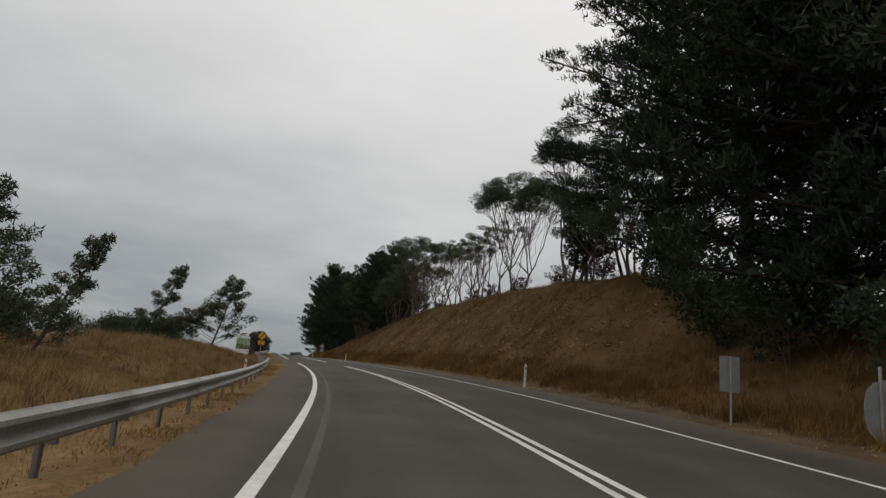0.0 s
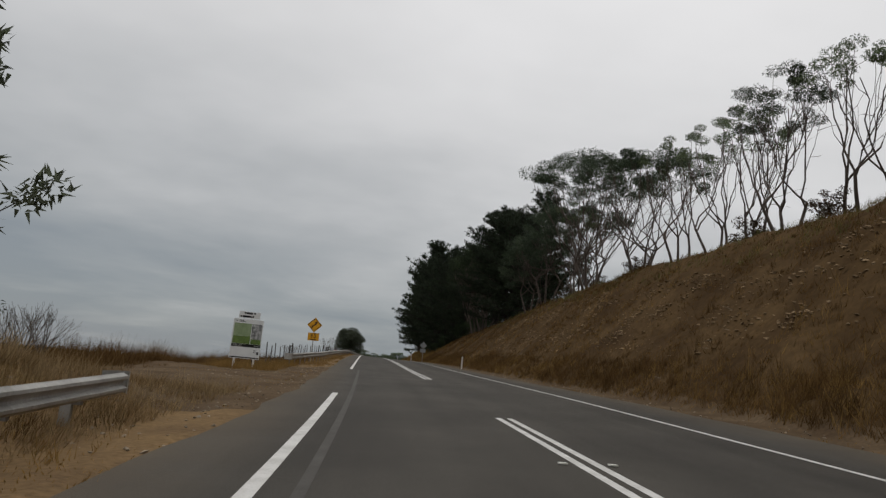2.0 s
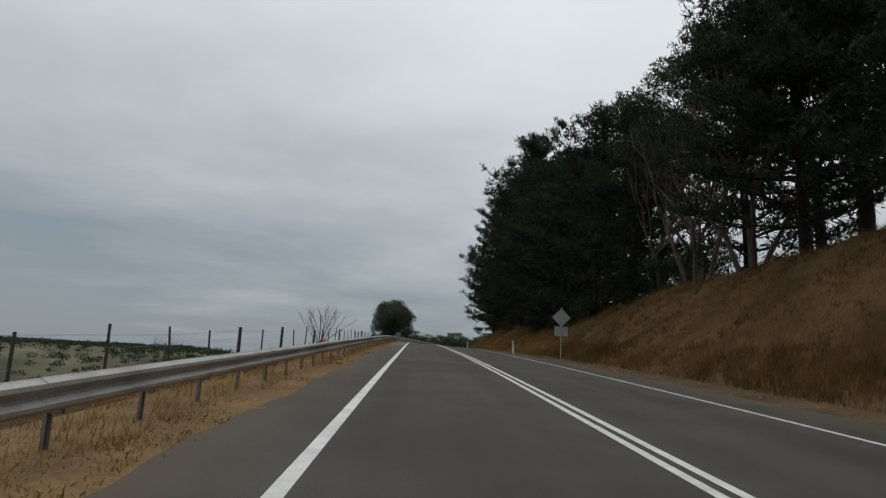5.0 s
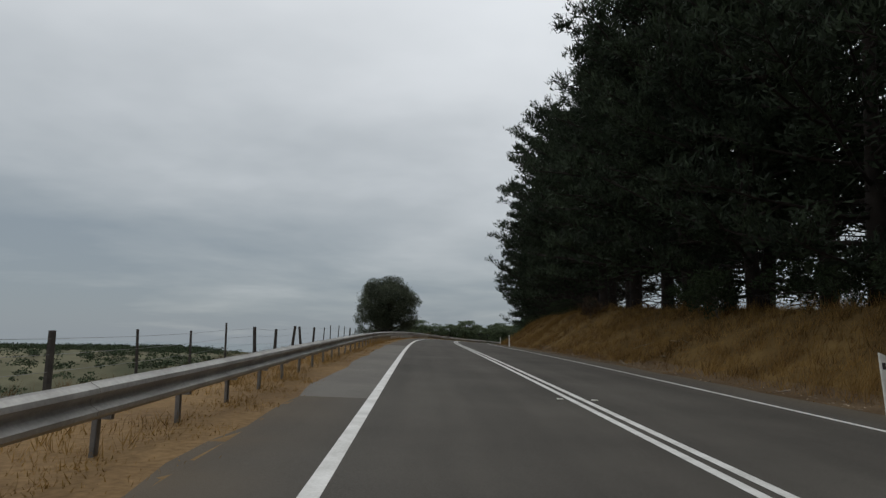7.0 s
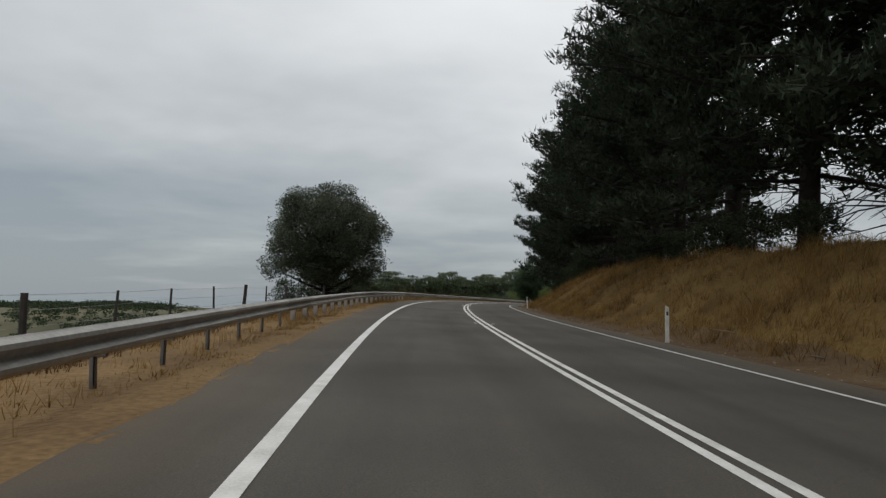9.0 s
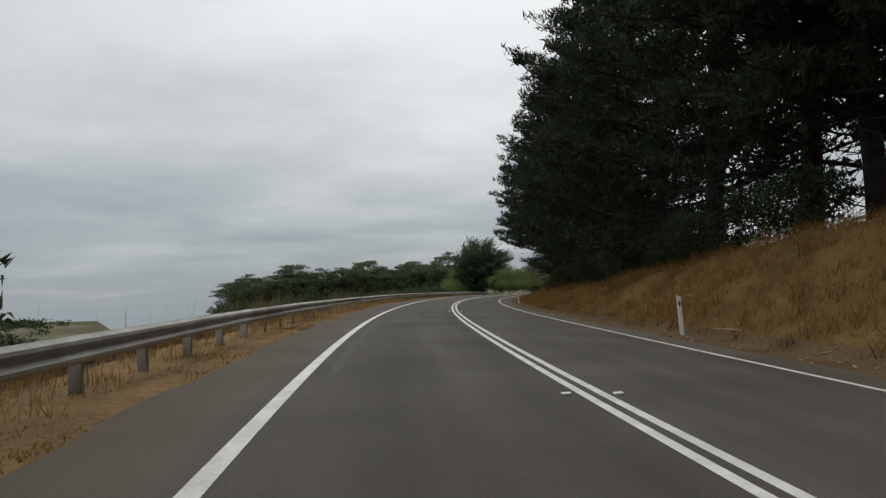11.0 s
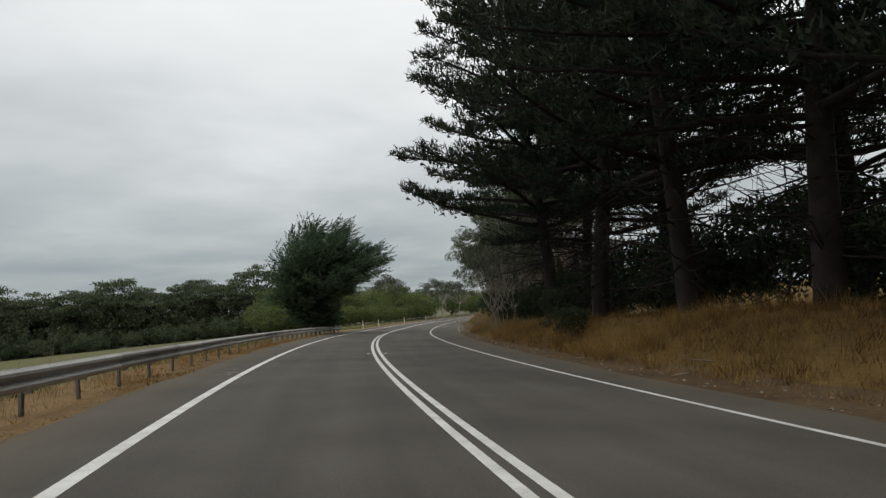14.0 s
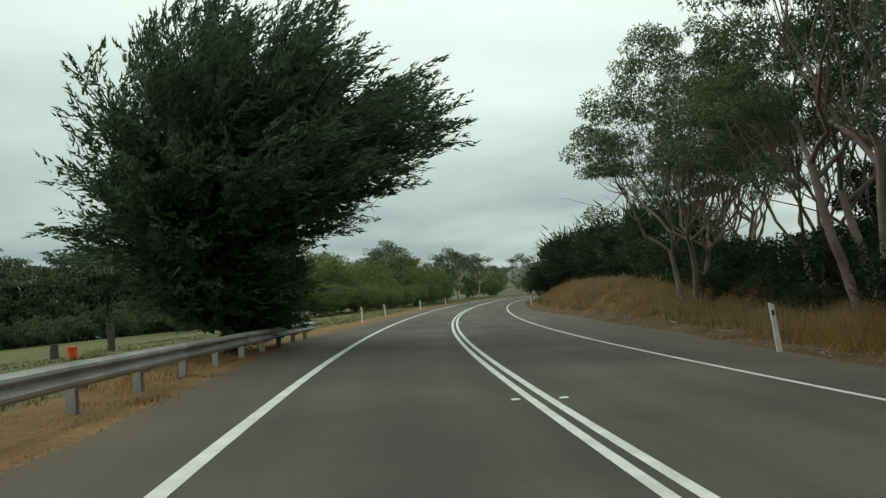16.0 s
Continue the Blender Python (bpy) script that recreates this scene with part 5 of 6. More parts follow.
sparse = make_gum(36, 13.2, 3.2, 0.20, 0.58, 34, 400, stems=3, twigs=34, puff=0.72, size=0.15, leaf="dark_leaf", label="tall slender eucalyptus with bare twigs and sparse leaf tufts")
stand(sparse, 46, 15.0, turn=120, use_first=True)
stand(sparse, 43.5, 18.5, turn=300, scale=1.05)
stand(sparse, 69.5, 15.6, turn=200, scale=0.70)
leafy = make_gum(34, 10.4, 3.6, 0.26, 0.30, 70, 330, stems=3, size=0.16, leaf="umbrella_leaf", puff=0.78, label="dense dark eucalyptus with twisted pale stems on the bank")
stand(leafy, 104, 13.8, turn=30, use_first=True)
for s, lat, tn, sc in ((108.5, 13.2, 140, 0.9), (41.2, 14.4, 100, 0.78), (36.5, 14.6, 200, 0.72)):
    stand(leafy, s, lat, turn=tn, scale=sc)
tall_gum = make_gum(35, 13.5, 4.4, 0.24, 0.60, 56, 230, stems=4, size=0.24, leaf="dark_leaf", bark="gum_bark", puff=0.9, twigs=24, label="tall eucalyptus with curved grey stems on the bank")
stand(tall_gum, 137.5, 12.6, turn=50, use_first=True)
for s, lat, tn, sc in ((131.5, 12.6, 160, 0.98), (142.5, 13.0, 280, 0.92)):
    stand(tall_gum, s, lat, turn=tn, scale=sc)
thick = make_mass(55, 7.6, 2.5, 0.10, 80, 120, 0.20, 0.42, "dense_tree", "dense dark leafy tree among bare stems on the bank", "tree", leaf="dark_leaf", bark="gum_bark", stem=0.14, lobes=11)
stand(thick, 44.2, 15.3, use_first=True)
stand(thick, 33.0, 15.4, turn=130, scale=0.9)
for s, lat, sc in ((336.5, 16.4, 0.95), (342, 15.6, 0.9), (347.5, 17.2, 0.95), (353.5, 17.4, 0.85)):
    stand(thick, s, lat, turn=s * 37, scale=sc, label="dense dark leafy tree behind the eucalypts")
shrub = make_mass(41, 2.2, 1.3, 0.05, 22, 60, 0.16, 0.4, "bush", "low dark shrub among the trees on the bank", leaf="rust_leaf", stem=0.03, lumps=0.2)
stand(shrub, 60, 16.5, use_first=True)
for s, lat, sc in ((66, 15.5, 0.7), (72, 15.4, 0.8), (50, 16.0, 1.0), (86, 15.6, 0.8), (93.5, 15.2, 0.7), (102, 15.0, 0.8), (43.5, 15.6, 1.2), (187, 8.6, 0.7), (285, 8.2, 0.6)):
    stand(shrub, s, lat, turn=s * 37, scale=sc)

# eucalypts and undergrowth past the pines
gum_a = make_gum(51, 14.0, 5.2, 0.20, 0.34, 104, 340, stems=3, size=0.20, bark="tan_bark", puff=0.86, twigs=20, label="tall leafy eucalyptus with pale slender stems")
gum_b = make_gum(52, 14.4, 4.4, 0.28, 0.52, 40, 330, stems=5, size=0.20, bark="tan_bark", puff=0.82, twigs=24, label="tall leafy eucalyptus with pale slender stems")
gums = Grove([gum_a, gum_b])
for k, s, lat, tn, sc in ((0, 356.5, 10.4, 0, 0.92), (0, 349.5, 12.6, 90, 0.98), (1, 345, 11.4, 250, 1.05), (1, 340.5, 12.2, 120, 1.08), (1, 335.5, 12.8, 30, 1.05), (1, 348, 16.5, 200, 1.0),
                          (0, 362, 14.5, 310, 0.86), (1, 368, 17.0, 200, 0.9), (1, 331.5, 15.5, 300, 1.0)):
    gums.put(k, s, lat, turn=tn, scale=sc)
pale_gum = make_gum(58, 8.0, 2.8, 0.16, 0.34, 64, 130, stems=5, size=0.18, bark="pale_bark", leaf="grey_leaf", puff=0.7, twigs=50, stout=0.6, label="small eucalyptus with many bare white stems beside the pines")
stand(pale_gum, 330.5, 8.2, use_first=True)
stand(pale_gum, 336.5, 9.2, turn=140, scale=1.1)
under = make_mass(42, 3.0, 2.0, 0.05, 34, 62, 0.21, 0.42, "bush", "dark green undergrowth bush below the eucalypts", leaf="dark_leaf", stem=0.04, lumps=0.25)
stand(under, 338, 9.6, use_first=True)
for s, lat, sc in ((343, 11.4, 0.9), (348, 12.4, 1.0), (333, 11.4, 0.9), (339.5, 12.6, 1.2), (330, 12.5, 1.2), (328, 9.8, 0.8), (360, 13.6, 0.9), (318, 9.0, 0.6), (322, 11.0, 1.0), (303, 13.5, 1.3), (307.5, 14.0, 1.4), (312, 13.0, 1.3), (316.5, 12.5, 1.3), (310, 12, 0.9), (336, 13.5, 1.3), (300, 13, 0.9), (366, 12.4, 1.0), (374, 13.2, 1.1), (310.2, 7.1, 0.42)):
    stand(under, s, lat, turn=s * 53, scale=sc)
for i, s in enumerate(np.arange(243, 292, 3.6)):
    stand(under, float(s), 10.0 + 0.8 * math.sin(i * 2.1), turn=i * 67, scale=0.72 + 0.14 * math.sin(i * 1.7), label="dark scrub below the pines")
for i, s in enumerate(np.arange(262, 356, 3.0)):
    stand(under, float(s), 15.2 + 1.1 * math.sin(i * 2.6), turn=i * 83, scale=0.85 + 0.2 * math.sin(i * 1.3), label="dark scrub below the pines")
for i, s in enumerate(np.arange(332, 362, 2.6)):
    stand(under, float(s), 13.2 + 0.9 * math.sin(i * 2.9) + 0.8 * (s > 346), turn=i * 61, scale=0.72 + 0.25 * math.sin(i * 1.9))
for s, lat, sc in ((333, 10.4, 0.6), (336, 10.9, 0.5), (339.5, 10.8, 0.6), (344, 11.0, 0.55), (346.8, 10.2, 0.36), (350, 10.9, 0.55), (356, 11.2, 0.5), (361, 11.8, 0.5)):
    stand(under, s, lat, turn=s * 13, scale=sc)
for s, lat in ((139, 13.5), (143, 12.6), (146.5, 11.5)):
    stand(under, s, lat, turn=s * 21, scale=0.9, label="dark scrub below the pines")
for i, s in enumerate(np.arange(150, 176, 3.6)):
    stand(under, float(s), 9.8 + 0.8 * math.sin(i * 2.1), turn=i * 67, scale=0.6 + 0.12 * math.sin(i * 1.7), label="dark scrub below the pines")
for i, s in enumerate(np.arange(204, 226, 4.0)):
    stand(under, float(s), 10.6, turn=i * 47, scale=0.6, label="dark scrub below the pines")
for s, lat, sc in ((8, 10.5, 0.9), (13, 9.8, 0.95), (18, 10.0, 1.0), (22.5, 10.6, 1.0), (27, 12.0, 0.9), (31, 13.4, 0.8)):
    stand(under, s, lat, turn=s * 21, scale=sc, label="dark scrub below the pines")
hedge = make_mass(43, 5.2, 3.4, 0.05, 60, 90, 0.24, 0.4, "cypress_bush", "dense dark cypress bush beside the far bend", leaf="dark_leaf", spiky=0.9, stem=0.09, lumps=0.25)
stand(hedge, 402, 10.5, use_first=True)
for s, lat, sc in ((395, 14.0, 1.15), (387, 15.5, 1.2), (379, 16.5, 1.2), (410, 11.5, 1.2), (412, 7.6, 0.75), (419, 9.5, 1.1), (428, 11, 1.1)):
    stand(hedge, s, lat, turn=s * 31, scale=sc)
snag = make_bare(63, 3.6, 0.8, "thin leafless roadside sapling near the far bend")
stand(snag, 412, 6.6, scale=0.75, tall=1.0, use_first=True)

# left side: saplings and shrubs on the mound
aca = make_acacia(71, 4.5, 2.3, 0.24, 46)
stand(aca, 49.4, -9.8, turn=0, scale=1.13, use_first=True)
aca2 = make_acacia(72, 4.3, 0.85, 0.50, 24, label="leaning wispy young tree on the grassy mound")
stand(aca2, 37, -11.9, turn=-6, scale=1.0, use_first=True)
aca3 = make_acacia(73, 3.9, 0.75, 0.95, 22, label="low slanting young tree with feathery foliage on the mound")
stand(aca3, 37.0, -11.2, turn=4, scale=0.92, use_first=True)
stand(aca, 17, -11.0, turn=120, scale=0.85)
stand(aca, 14.5, -11.8, turn=220, scale=0.8)
stand(aca2, 19.5, -10.8, turn=15, scale=0.85)
mound_bush = make_mass(44, 2.6, 1.7, 0.02, 34, 80, 0.14, 0.42, "bush", "rounded dark green bush in dry grass on the mound", leaf="dark_leaf", stem=0.04, lumps=0.2)
stand(mound_bush, 41.5, -10.7, use_first=True, scale=0.72)
for s, lat, sc in ((19, -12.0, 0.95), (23, -12.6, 0.9), (13, -11.8, 0.9), (34.5, -12.6, 0.55), (36.2, -12.0, 0.70), (38.2, -11.9, 0.82), (39.8, -11.1, 0.84), (38.6, -13.4, 0.85), (50, -13.0, 0.85), (54, -14.2, 0.7), (66, -19.4, 1.9), (71, -20.5, 2.0), (62, -22.0, 1.9), (75, -22.5, 1.8), (58, -24.0, 1.7)):
    stand(mound_bush, s, lat, turn=s * 41, scale=sc)
bare = make_bare(61)
stand(bare, 142.1, -8.35, use_first=True, scale=0.9, tall=1.1)
for s, lat, sc in ((63, -13.0, 0.7), (66.5, -14.0, 0.7), (108, -9.6, 0.5), (121, -9.8, 0.4), (101, -9.4, 0.5), (300, -8.4, 0.4), (60, -12.0, 0.55)):
    stand(bare, s, lat, turn=s * 29, scale=sc)

# the round tree by the fence
ball = make_mass(57, 8.5, 3.9, 0.06, 340, 190, 0.14, 0.45, "round_tree", "large rounded dark evergreen tree behind the fence", "tree", "grey_leaf", "pine_bark", stem=0.28, lobes=21)
stand(ball, 226.4, -9.2, turn=30, use_first=True, scale=1.12, tall=0.97)
rest = make_mass(46, 3.2, 2.2, 0.02, 34, 80, 0.20, 0.42, "bush", "dark bush beside the bend", leaf="dark_leaf", stem=0.05, lumps=0.25)
stand(rest, 236, -11.5, use_first=True)
stand(rest, 232, -13.0, turn=80, scale=0.8)

cyp = make_cypress(81)
stand(cyp, 346.5, -6.9, turn=-13, use_first=True)

# a limb dropped on the grass beside the cypress
brng = np.random.default_rng(88)
limb = thing("fallen_branch", on_land(364.0, -16.2), "dead brown branch lying on the paddock grass", "branch", heading=-20)
lines, tips = [], []
branching(brng, (-1.3, 0, 0.10), (1, 0.05, 0.06), 1.3, 0.075, 4, lines, tips, 0.10, 0.0, 0.72, 0.09, (2, 3))
part("stem", tubes([(np.maximum(p, (-9, -9, 0.04)), np.maximum(r, 0.012)) for p, r in lines], 5), M["tan_bark"], limb)

# bushes and gums beyond the rail's end
bush = make_mass(47, 6.8, 4.6, 0.02, 210, 42, 0.24, 0.5, "bush", "broad rounded bright green bush at the bend", leaf="bush_leaf", stem=0.07, lobes=26)
stand(bush, 408, -15.5, use_first=True)
for s, lat, sc in ((401, -18.5, 1.05), (404, -12.5, 0.55), (399.5, -13.5, 0.50), (396, -15, 0.55), (417, -11.5, 0.85), (413, -20, 1.1), (425, -10.0, 0.85), (393, -22, 1.0), (409.5, -10.8, 0.42), (434, -10.0, 0.8), (385, -24, 0.8), (421, -14.5, 1.2), (405, -21, 1.3), (397, -26, 1.25), (444, -14, 1.1), (456, -9, 0.9), (468, -8, 1.0), (480, -11, 1.1), (492, -4, 1.1), (490, 6, 1.1), (478, 14, 1.2), (462, 9.5, 0.8), (450, 12, 1.0), (398, -11.5, 0.45), (403, -10.2, 0.40), (408, -9.5, 0.42), (414, -9.2, 0.45), (420, -8.8, 0.5), (427, -8.6, 0.5), (411, -13.5, 0.7), (419, -12.5, 0.7), (402, -16.5, 0.8)):
    stand(bush, s, lat, turn=s * 23, scale=sc)
far_gum = make_gum(53, 10.0, 4.2, 0.34, 0.55, 46, 90, bark="pale_bark", leaf="grey_leaf", size=0.34, label="distant eucalyptus with a broad grey-green crown")
stand(far_gum, 421, -14.5, use_first=True, scale=0.98)
for s, lat, sc in ((436, -8.5, 0.92), (428, -16, 0.95), (446, -9.5, 0.9), (452, -7, 0.9), (470, -14, 1.0), (482, -4, 1.0), (476, 8, 1.0), (462, 13, 0.9)):
    stand(far_gum, s, lat, turn=s * 19, scale=sc)

# wind-break row across the paddock
def make_windbreak(seed, h=10.0, rx=5.0):
    """An old flat-topped cypress: dark below, with spreading level pads of foliage on top."""
    rng = np.random.default_rng(seed)
    pts, d = bent(rng, (0, 0, -0.4), (0.05, 0, 1), h * 0.75, 5, 0.05)
    trunk, wood, leaves = [(pts, np.linspace(0.32, 0.10, len(pts)))], [], []
    for i in range(34):
        r, a = math.sqrt((i + 0.5) / 34), i * 2.399 + rng.normal(0, 0.2)
        z = h * (0.52 + 0.44 * math.sqrt(max(1 - r * r * 0.9, 0))) - h * 0.16 * rng.random()
        c = np.array([r * rx * math.cos(a), r * rx * math.sin(a), z])
        w = rng.uniform(0.9, 1.7)
        wood.append((curve3(rng, np.array([0, 0, z * rng.uniform(0.35, 0.7)]), c * np.array([0.5, 0.5, 0.85]), c, 4, 0.05), np.linspace(0.09, 0.02, 5)))
        leaves.append(leaf_cloud(rng, c, 120, w * 1.35, 0.26, 0.40, 0.17, -0.2))
    for i in range(64):
        a, r, z = rng.uniform(0, 6.283), rx * math.sqrt(rng.uniform(0.05, 0.80)), h * rng.uniform(0.02, 0.66)
        leaves.append(leaf_cloud(rng, (r * math.cos(a), r * math.sin(a), z), 80, 1.4, 0.8, 0.46, 0.22, 0.0))
    return finish_tree("windbreak_tree", "dark flat-topped cypress in a paddock windbreak", "tree", "paddock windbreak", wood, leaves, M["pine_bark"], M["row_leaf"], trunk)


row = Grove([make_windbreak(48), make_windbreak(49, 10.0, 5.4), make_windbreak(56, 10.0, 4.6)])


def land_at(x, y):
    """The ground's height at a place in plan beside the far bend."""
    a, b = np.meshgrid(np.arange(335, 500, 1.5), np.arange(-130, -5, 1.5), indexing="ij")
    px, py = plan(a, b)
    j = np.argmin((px - x) ** 2 + (py - y) ** 2)
    return float(ground_z(a.ravel()[j], b.ravel()[j]))


for k, (x, y, top, wide) in enumerate(((-85, 428, 11.2, 0.95), (-78.5, 424, 13.1, 1.1), (-71.5, 420, 11.2, 0.9), (-64, 416, 14.8, 1.15), (-57.5, 417, 11.8, 0.95), (-50, 414, 14.2, 1.1), (-43.5, 412, 14.6, 1.05),
                                       (-37.5, 411, 11.4, 0.9), (-31, 409, 14.7, 1.15), (-25.5, 407, 12.3, 0.95), (-20, 409, 14.2, 0.95), (-14, 414, 12.4, 1.0), (-82, 432, 11.0, 1.0), (-68, 424, 11.8, 1.1), (-54, 420, 11.9, 1.1), (-40, 417, 12.2, 1.1),
                                       (-28, 414, 12.4, 1.1), (-75, 428, 11.4, 1.0), (-61, 422, 12.2, 1.0), (-47, 419, 12.0, 1.0), (-34, 416, 12.0, 1.0))):
    g = land_at(x, y)
    row.put(k, 0, 0, turn=k * 77, scale=wide, tall=(top - g) / 9.9, xy=(x, y, g))
low_row = make_mass(50, 3.6, 3.0, 0.02, 34, 70, 0.30, 0.42, "bush", "lower green bush in front of the paddock windbreak", leaf="row_leaf", stem=0.06, lumps=0.3)
stand(low_row, 0, 0, xy=(-68, 411, land_at(-68, 411)), use_first=True)
for x, y, sc in ((-54, 408, 0.8), (-46, 405, 0.9), (-74, 415, 0.9), (-33, 402, 0.8), (-40, 404, 0.7), (-26, 400, 0.9), (-88, 424, 1.0), (-81, 419, 0.9), (-62, 410, 0.9), (-58, 411, 1.1), (-50, 409, 1.0), (-36, 405, 0.9), (-29, 403, 1.0), (-21, 403, 0.9)):
    stand(low_row, 0, 0, xy=(x, y, land_at(x, y)), turn=x * 9, scale=sc)


def cottage(x, y, z, heading):
    t = thing("cottage", (x, y, z), "small white farm cottage between windbreak trees", "house", heading=heading)
    part("wall", box_bm(7, 4, 2.6), M["house_white"], t)
    bm = bmesh.new()
    p = [bm.verts.new(v) for v in ((-3.9, -2.5, 2.5), (3.9, -2.5, 2.5), (3.9, 2.5, 2.5), (-3.9, 2.5, 2.5), (-3.6, 0, 4.0), (3.6, 0, 4.0))]
    for f in ((0, 1, 5, 4), (2, 3, 4, 5), (1, 2, 5), (3, 0, 4), (3, 2, 1, 0)):
        bm.faces.new([p[i] for i in f])
    part("roof", bm, M["house_roof"], t)
    for x0 in (-2, 0.4, 2.2):
        part("window", box_bm(0.9, 0.06, 1.1, (x0, -2.02, 0.9)), M["glass_dark"], t)


for i, x in enumerate(np.arange(-90, -8, 4.1)):
    y = float(np.interp(x, (-90, -64, -31, -20, -8), (434, 420, 413, 413, 421)))
    stand(low_row, 0, 0, xy=(float(x), y, land_at(x, y) - 0.3), turn=i * 71, scale=1.0 + 0.2 * math.sin(i * 1.9), label="dense green bush between the windbreak trees")
cottage(-48, 421, land_at(-48, 421), 10)

# hedges and copses on the far hills
far_parts = []
hrng = np.random.default_rng(9)
for i in range(760):
    az = radians(hrng.uniform(-62, -25))
    d = hrng.uniform(260, 540) if i % 2 else hrng.uniform(470, 540)
    x, y = -25 + d * math.sin(az), 150 + d * math.cos(az)
    if -45 < x < 45:
        continue
    gs1 = np.interp(y, _y, S) if y < _y[-1] else 560 + (y - _y[-1]) / math.cos(_psi[-1])
    ref = plan(gs1, -45.0)[0]
    z = float(ground_z(gs1, -45 + (x - ref)))
    if z < -38:
        continue
    r = hrng.uniform(1.2, 3.2)
    for j in range(hrng.integers(1, 5)):
        far_parts.append(leaf_cloud(hrng, (x + hrng.normal(0, 9), y + hrng.normal(0, 4), z + r * 0.5), 40, r * 1.4, r * 0.6, 1.2, 0.8, 0))
V = np.concatenate([v for v, f in far_parts])
F = np.arange(len(V)).reshape(-1, 3)
tagged(new("far_woods", raw_mesh("far_woods", V, F, M["dark_leaf"])), "dark hedges and copses on the distant hills", "woods", kind="stuff")

# ---------------------------------------------------------------- grass, stones and litter


def grass(name, mat, label, n, s_rng, lat_fn, high, seed, per=6, wide=0.014, splay=0.35, keep=None):
    """Tufts of blades, denser in patches."""
    rng = np.random.default_rng(seed)
    s = rng.uniform(*s_rng, n)
    lat = lat_fn(s, rng.random(n))
    x, y = plan(s, lat)
    patch = ripple(x, y, 2.3, seed) * 0.5 + ripple(x, y, 7.0, seed + 3) * 0.5
    ok = patch > rng.uniform(-0.9, 0.25, n)
    if keep is not None:
        ok &= keep(s, lat)
    s, lat, x, y, patch = s[ok], lat[ok], x[ok], y[ok], patch[ok]
    z = ground_z(s, lat)
    root = np.repeat(np.stack([x, y, z - 0.03], -1), per, 0)
    m = len(root)
    root = root + np.stack([rng.normal(0, 0.09, m), rng.normal(0, 0.09, m), np.zeros(m)], -1)
    hgt = high * rng.uniform(0.45, 1.15, m) * np.repeat((0.72 + 0.62 * patch) * np.clip(0.85 + 0.75 * ripple(x, y, 0.62, seed + 7), 0.22, 1.7), per)
    way = np.stack([rng.normal(0, splay, m) + 0.12, rng.normal(0, splay, m), np.ones(m)], -1)
    v, f = needles(root, way, hgt, wide * rng.uniform(0.7, 1.6, m), rng)
    return tagged(new(name, raw_mesh(name, v, f, mat)), label, "grass", kind="stuff")


def scree(s, lat):
    """How stony the cut bank is at a place: above nought where broken rock shows."""
    x, y = plan(s, lat)
    d = lat - nodes_at(s, RIGHT_EDGE)
    band = smooth((s - 22) / 8) * smooth((118 - s) / 14) * smooth((d - 2.4) / 1.2) * smooth((7.8 - d) / 1.6)
    return band * (0.62 + 0.55 * ripple(x, y, 3.1, 21) + 0.45 * ripple(x, y, 0.8, 22) + 0.3 * np.sin((d * 2.2 + 0.9 * np.sin(s * 0.24)) * 2.1)) - 0.5


def right_of(a, b):
    return lambda s, u: nodes_at(s, RIGHT_EDGE) + a + (b - a) * u


def left_of(a, b):
    return lambda s, u: nodes_at(s, LEFT_EDGE) - a - (b - a) * u


grass("bank_grass", M["dry_grass"], "tall dry brown grass on the cut bank", 26000, (2, 150), lambda s, u: nodes_at(s, RIGHT_EDGE) + 1.0 + (nodes_at(s, CREST_LAT) + 3.5 - nodes_at(s, RIGHT_EDGE) - 1.0) * u, 0.40, 1, 9, 0.014, 0.45, keep=lambda s, lat: scree(s, lat) < 0.26)
grass("bank_crest_grass", M["green_grass"], "olive grass along the top of the bank", 2600, (14, 120), lambda s, u: nodes_at(s, CREST_LAT) - 2.2 + 3.4 * u, 0.45, 16, 8, 0.015)
grass("bank_straw", M["straw_grass"], "paler straw tufts scattered over the bank", 3800, (10, 150), lambda s, u: nodes_at(s, RIGHT_EDGE) + 1.2 + 7.0 * u, 0.5, 17, 8, 0.012)
grass("bank_foot_straw", M["straw_grass"], "pale straw at the foot of the bank", 3800, (2, 150), right_of(0.9, 2.4), 0.55, 18, 9, 0.011, 0.42)
grass("bank_foot_grass", M["dry_grass"], "thick tall dry grass at the foot of the bank", 7000, (2, 150), right_of(1.0, 2.6), 0.70, 2, 10, 0.013, 0.4)
grass("bank_grass", M["dry_grass"], "tall dry brown grass on the bank below the pines", 11000, (150, 322), lambda s, u: nodes_at(s, RIGHT_EDGE) + 0.9 + (nodes_at(s, CREST_LAT) + 3 - nodes_at(s, RIGHT_EDGE)) * u, 0.50, 3, 8, 0.014, 0.42)
grass("straw_grass", M["straw_grass"], "pale straw-coloured grass on the bank below the pines", 17000, (150, 345), right_of(0.8, 6.6), 0.74, 4, 9, 0.011, 0.42)
grass("straw_grass", M["pale_straw"], "pale dry grass on the bank by the far bend", 4800, (318, 440), right_of(1.0, 8.0), 0.60, 5, 9, 0.015, 0.4)
grass("gum_straw", M["pale_straw"], "pale seeding grass on the slope below the eucalypts", 13000, (326, 392), right_of(1.6, 9.0), 0.85, 31, 8, 0.012, 0.35)
grass("green_tufts", M["green_grass"], "green-yellow grass under the eucalypts", 4500, (322, 400), right_of(1.2, 7.0), 0.50, 15, 8, 0.017, 0.4)
grass("verge_litter", M["straw_grass"], "thin straw on the gravel verge", 7000, (0, 400), right_of(0.15, 1.1), 0.09, 6, 4, 0.018, 0.9)
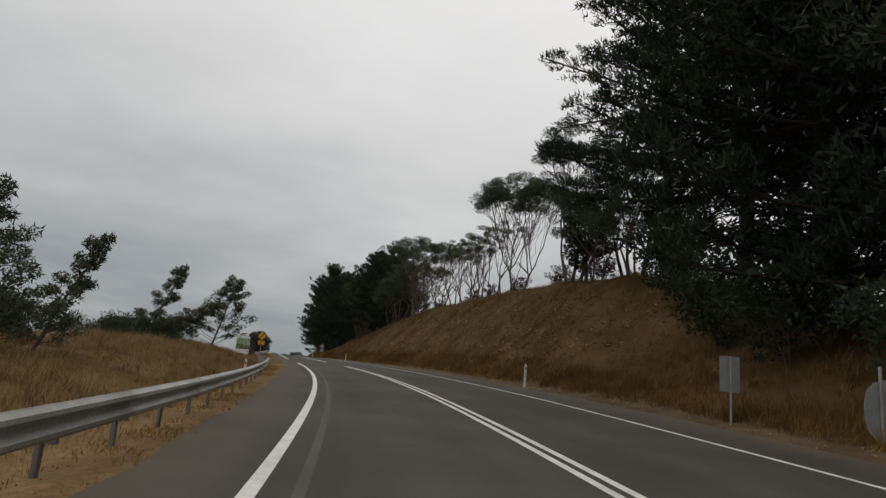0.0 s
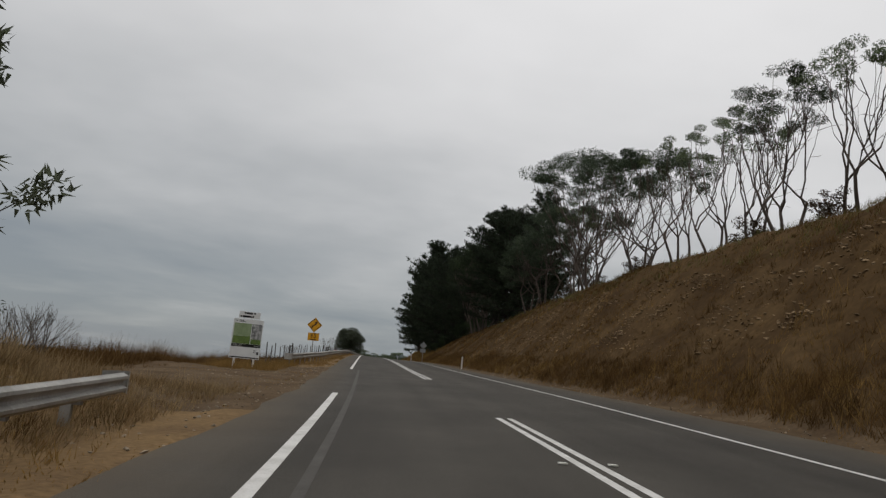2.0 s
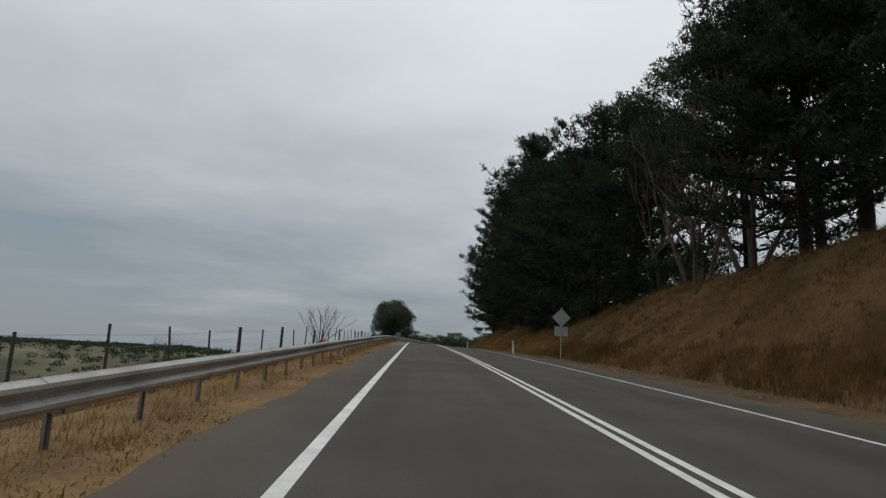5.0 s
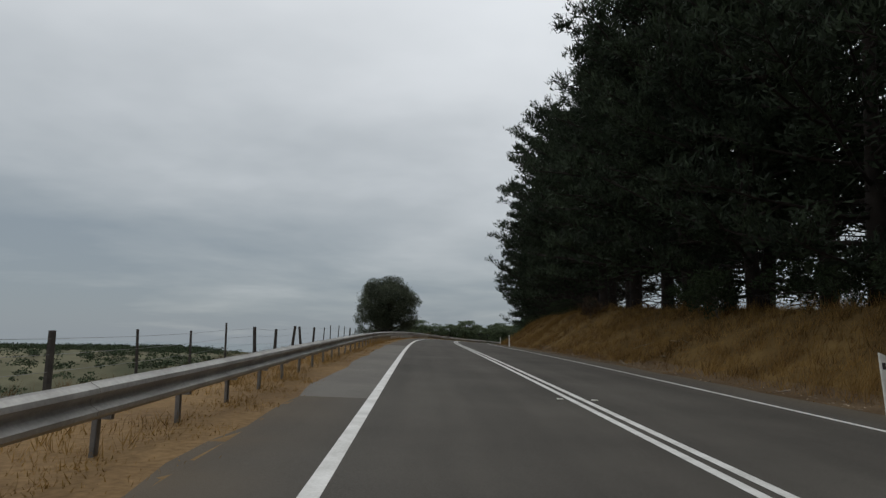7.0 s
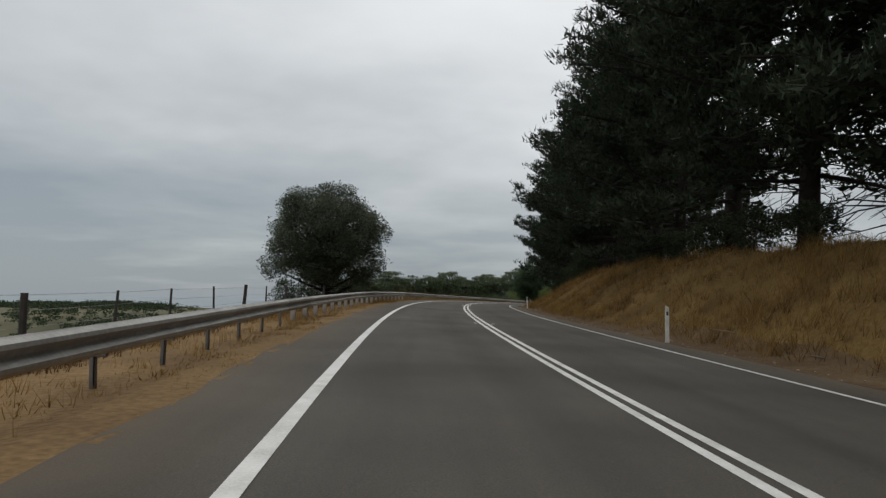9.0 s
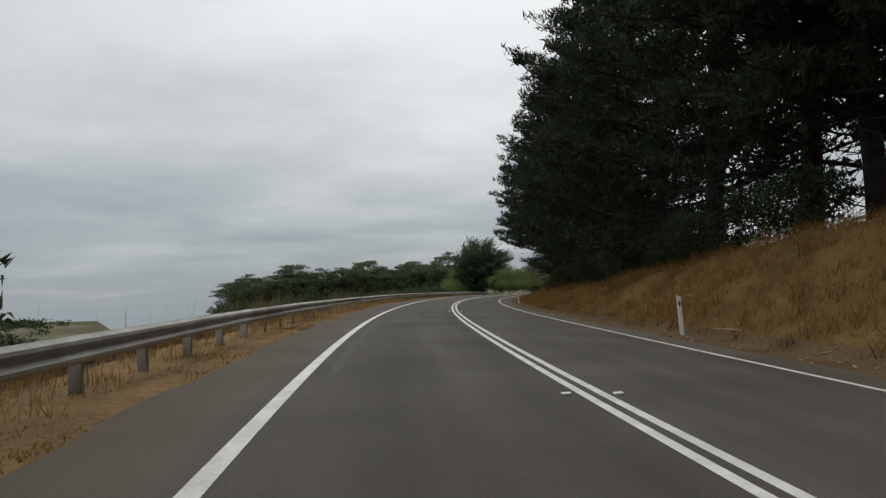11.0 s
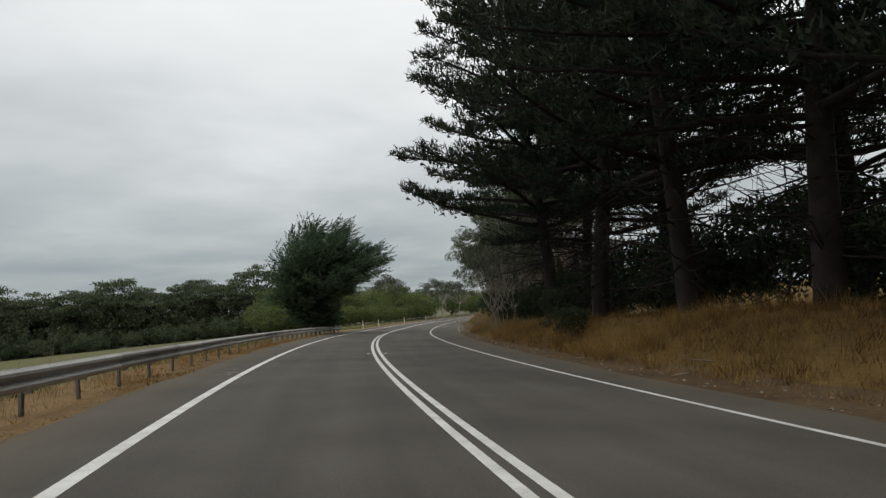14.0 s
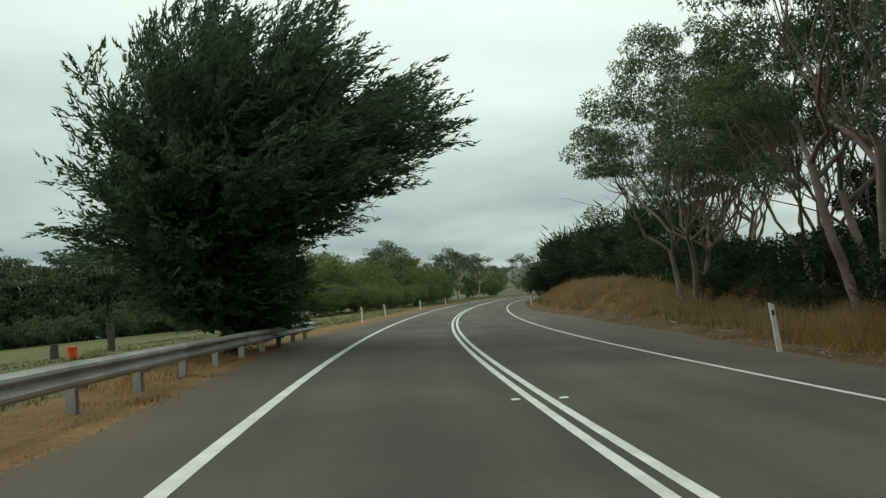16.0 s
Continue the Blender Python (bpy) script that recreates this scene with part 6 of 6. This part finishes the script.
grass("verge_grass", M["straw_grass"], "short straw-yellow verge grass along the guard rail", 30000, (0, 352), left_of(0.05, 1.3), 0.10, 7, 5, 0.014, 0.6, keep=lambda s, lat: (s < 50) | (s > 80))
grass("rail_grass", M["straw_grass"], "tufts of dry grass under the guard rail", 9000, (0, 352), left_of(0.7, 2.2), 0.34, 8, 7, 0.010, 0.4, keep=lambda s, lat: (s < 50) | (s > 82))
grass("mound_straw", M["pale_straw"], "pale seeding grass among the brown on the mound", 19000, (-5, 60), left_of(1.2, 9.0), 0.44, 14, 7, 0.011)
grass("mound_grass", M["dry_grass"], "tall brown dry grass on the mound behind the rail", 5500, (-5, 60), left_of(1.4, 9.0), 0.38, 9, 9, 0.012)
grass("fence_grass", M["dry_grass"], "dry grass along the paddock fence", 13000, (56, 300), left_of(2.0, 6.5), 0.42, 10, 8, 0.012, keep=lambda s, lat: ((s < 53) | (s > 80) | (lat < -10.5)))
grass("paddock_grass", M["green_grass"], "short green-yellow grass of the paddock edge", 12000, (240, 400), left_of(2.0, 12.0), 0.22, 11, 5, 0.03)
grass("seed_heads", M["pale_straw"], "tall pale seeding grass stems behind the rail", 620, (228, 300), left_of(1.2, 2.6), 1.35, 12, 4, 0.011, 0.12)
grass("layby_back_grass", M["dry_grass"], "tall brown grass behind the dirt lay-by", 9000, (50, 108), lambda s, u: -11.6 - 7.0 * u, 0.95, 26, 8, 0.014, 0.35)
grass("rail_end_grass", M["straw_grass"], "rank dry grass round the end of the guard rail", 1500, (72, 88), lambda s, u: -6.6 - 3.4 * u, 0.55, 27, 8, 0.012, 0.4)
grass("layby_grass", M["straw_grass"], "thin straw in the dirt lay-by", 3500, (50, 84), left_of(0.4, 5.5), 0.08, 13, 4, 0.02, 0.9)


def scatter_stones(name, label, n, s_rng, lat_fn, size, mat, seed, long=1.0, clustered=False):
    rng = np.random.default_rng(seed)
    base = np.array([(1, 0, 0), (-1, 0, 0), (0, 1, 0), (0, -1, 0), (0, 0, 0.7), (0, 0, -0.7)], float)
    tri = np.array([(0, 2, 4), (2, 1, 4), (1, 3, 4), (3, 0, 4), (2, 0, 5), (1, 2, 5), (3, 1, 5), (0, 3, 5)])
    s = rng.uniform(*s_rng, n)
    lat = lat_fn(s, rng.random(n))
    x, y = plan(s, lat)
    if clustered:
        ok = scree(s, lat) > rng.uniform(-0.1, 0.5, n)
        s, lat, x, y = s[ok], lat[ok], x[ok], y[ok]
        n = len(s)
    z = ground_z(s, lat)
    V, F = [], []
    for i in range(n):
        r = size * rng.uniform(0.4, 1.4) * np.array([long * rng.uniform(0.7, 1.3), rng.uniform(0.5, 1.0), rng.uniform(0.4, 0.8)])
        if long > 2:
            r[1:] = size * rng.uniform(0.10, 0.2)
        a, b = rng.uniform(0, 6.28), rng.normal(0, 0.35)
        R = np.array(Euler((b, b * 0.5, a)).to_matrix())
        V.append((base * rng.uniform(0.75, 1.2, (6, 1)) * r) @ R.T + (x[i], y[i], z[i] + r[2] * 0.3))
        F.append(tri + 6 * i)
    tagged(new(name, raw_mesh(name, np.concatenate(V), np.concatenate(F), mat)), label, "stones" if long < 2 else "sticks", kind="stuff")


scatter_stones("rubble", "pale broken rock showing through the bank", 15000, (22, 116), right_of(2.4, 7.8), 0.085, M["bank_stone"], 21, clustered=True)
scatter_stones("gravel", "loose gravel along the verge", 2500, (0, 400), right_of(0.0, 1.2), 0.035, M["stone"], 22)
scatter_stones("gravel", "loose gravel in the lay-by", 700, (48, 84), left_of(0.0, 4.0), 0.04, M["stone"], 23)
scatter_stones("fallen_sticks", "fallen bark and sticks on the bank", 260, (20, 150), lambda s, u: nodes_at(s, RIGHT_EDGE) + 0.8 + 8 * u, 0.11, M["dead_wood"], 24, 3.0)
scatter_stones("fallen_sticks", "fallen bark and sticks on the verge", 80, (150, 370), right_of(0.5, 3.0), 0.22, M["dead_wood"], 25, 3.0)
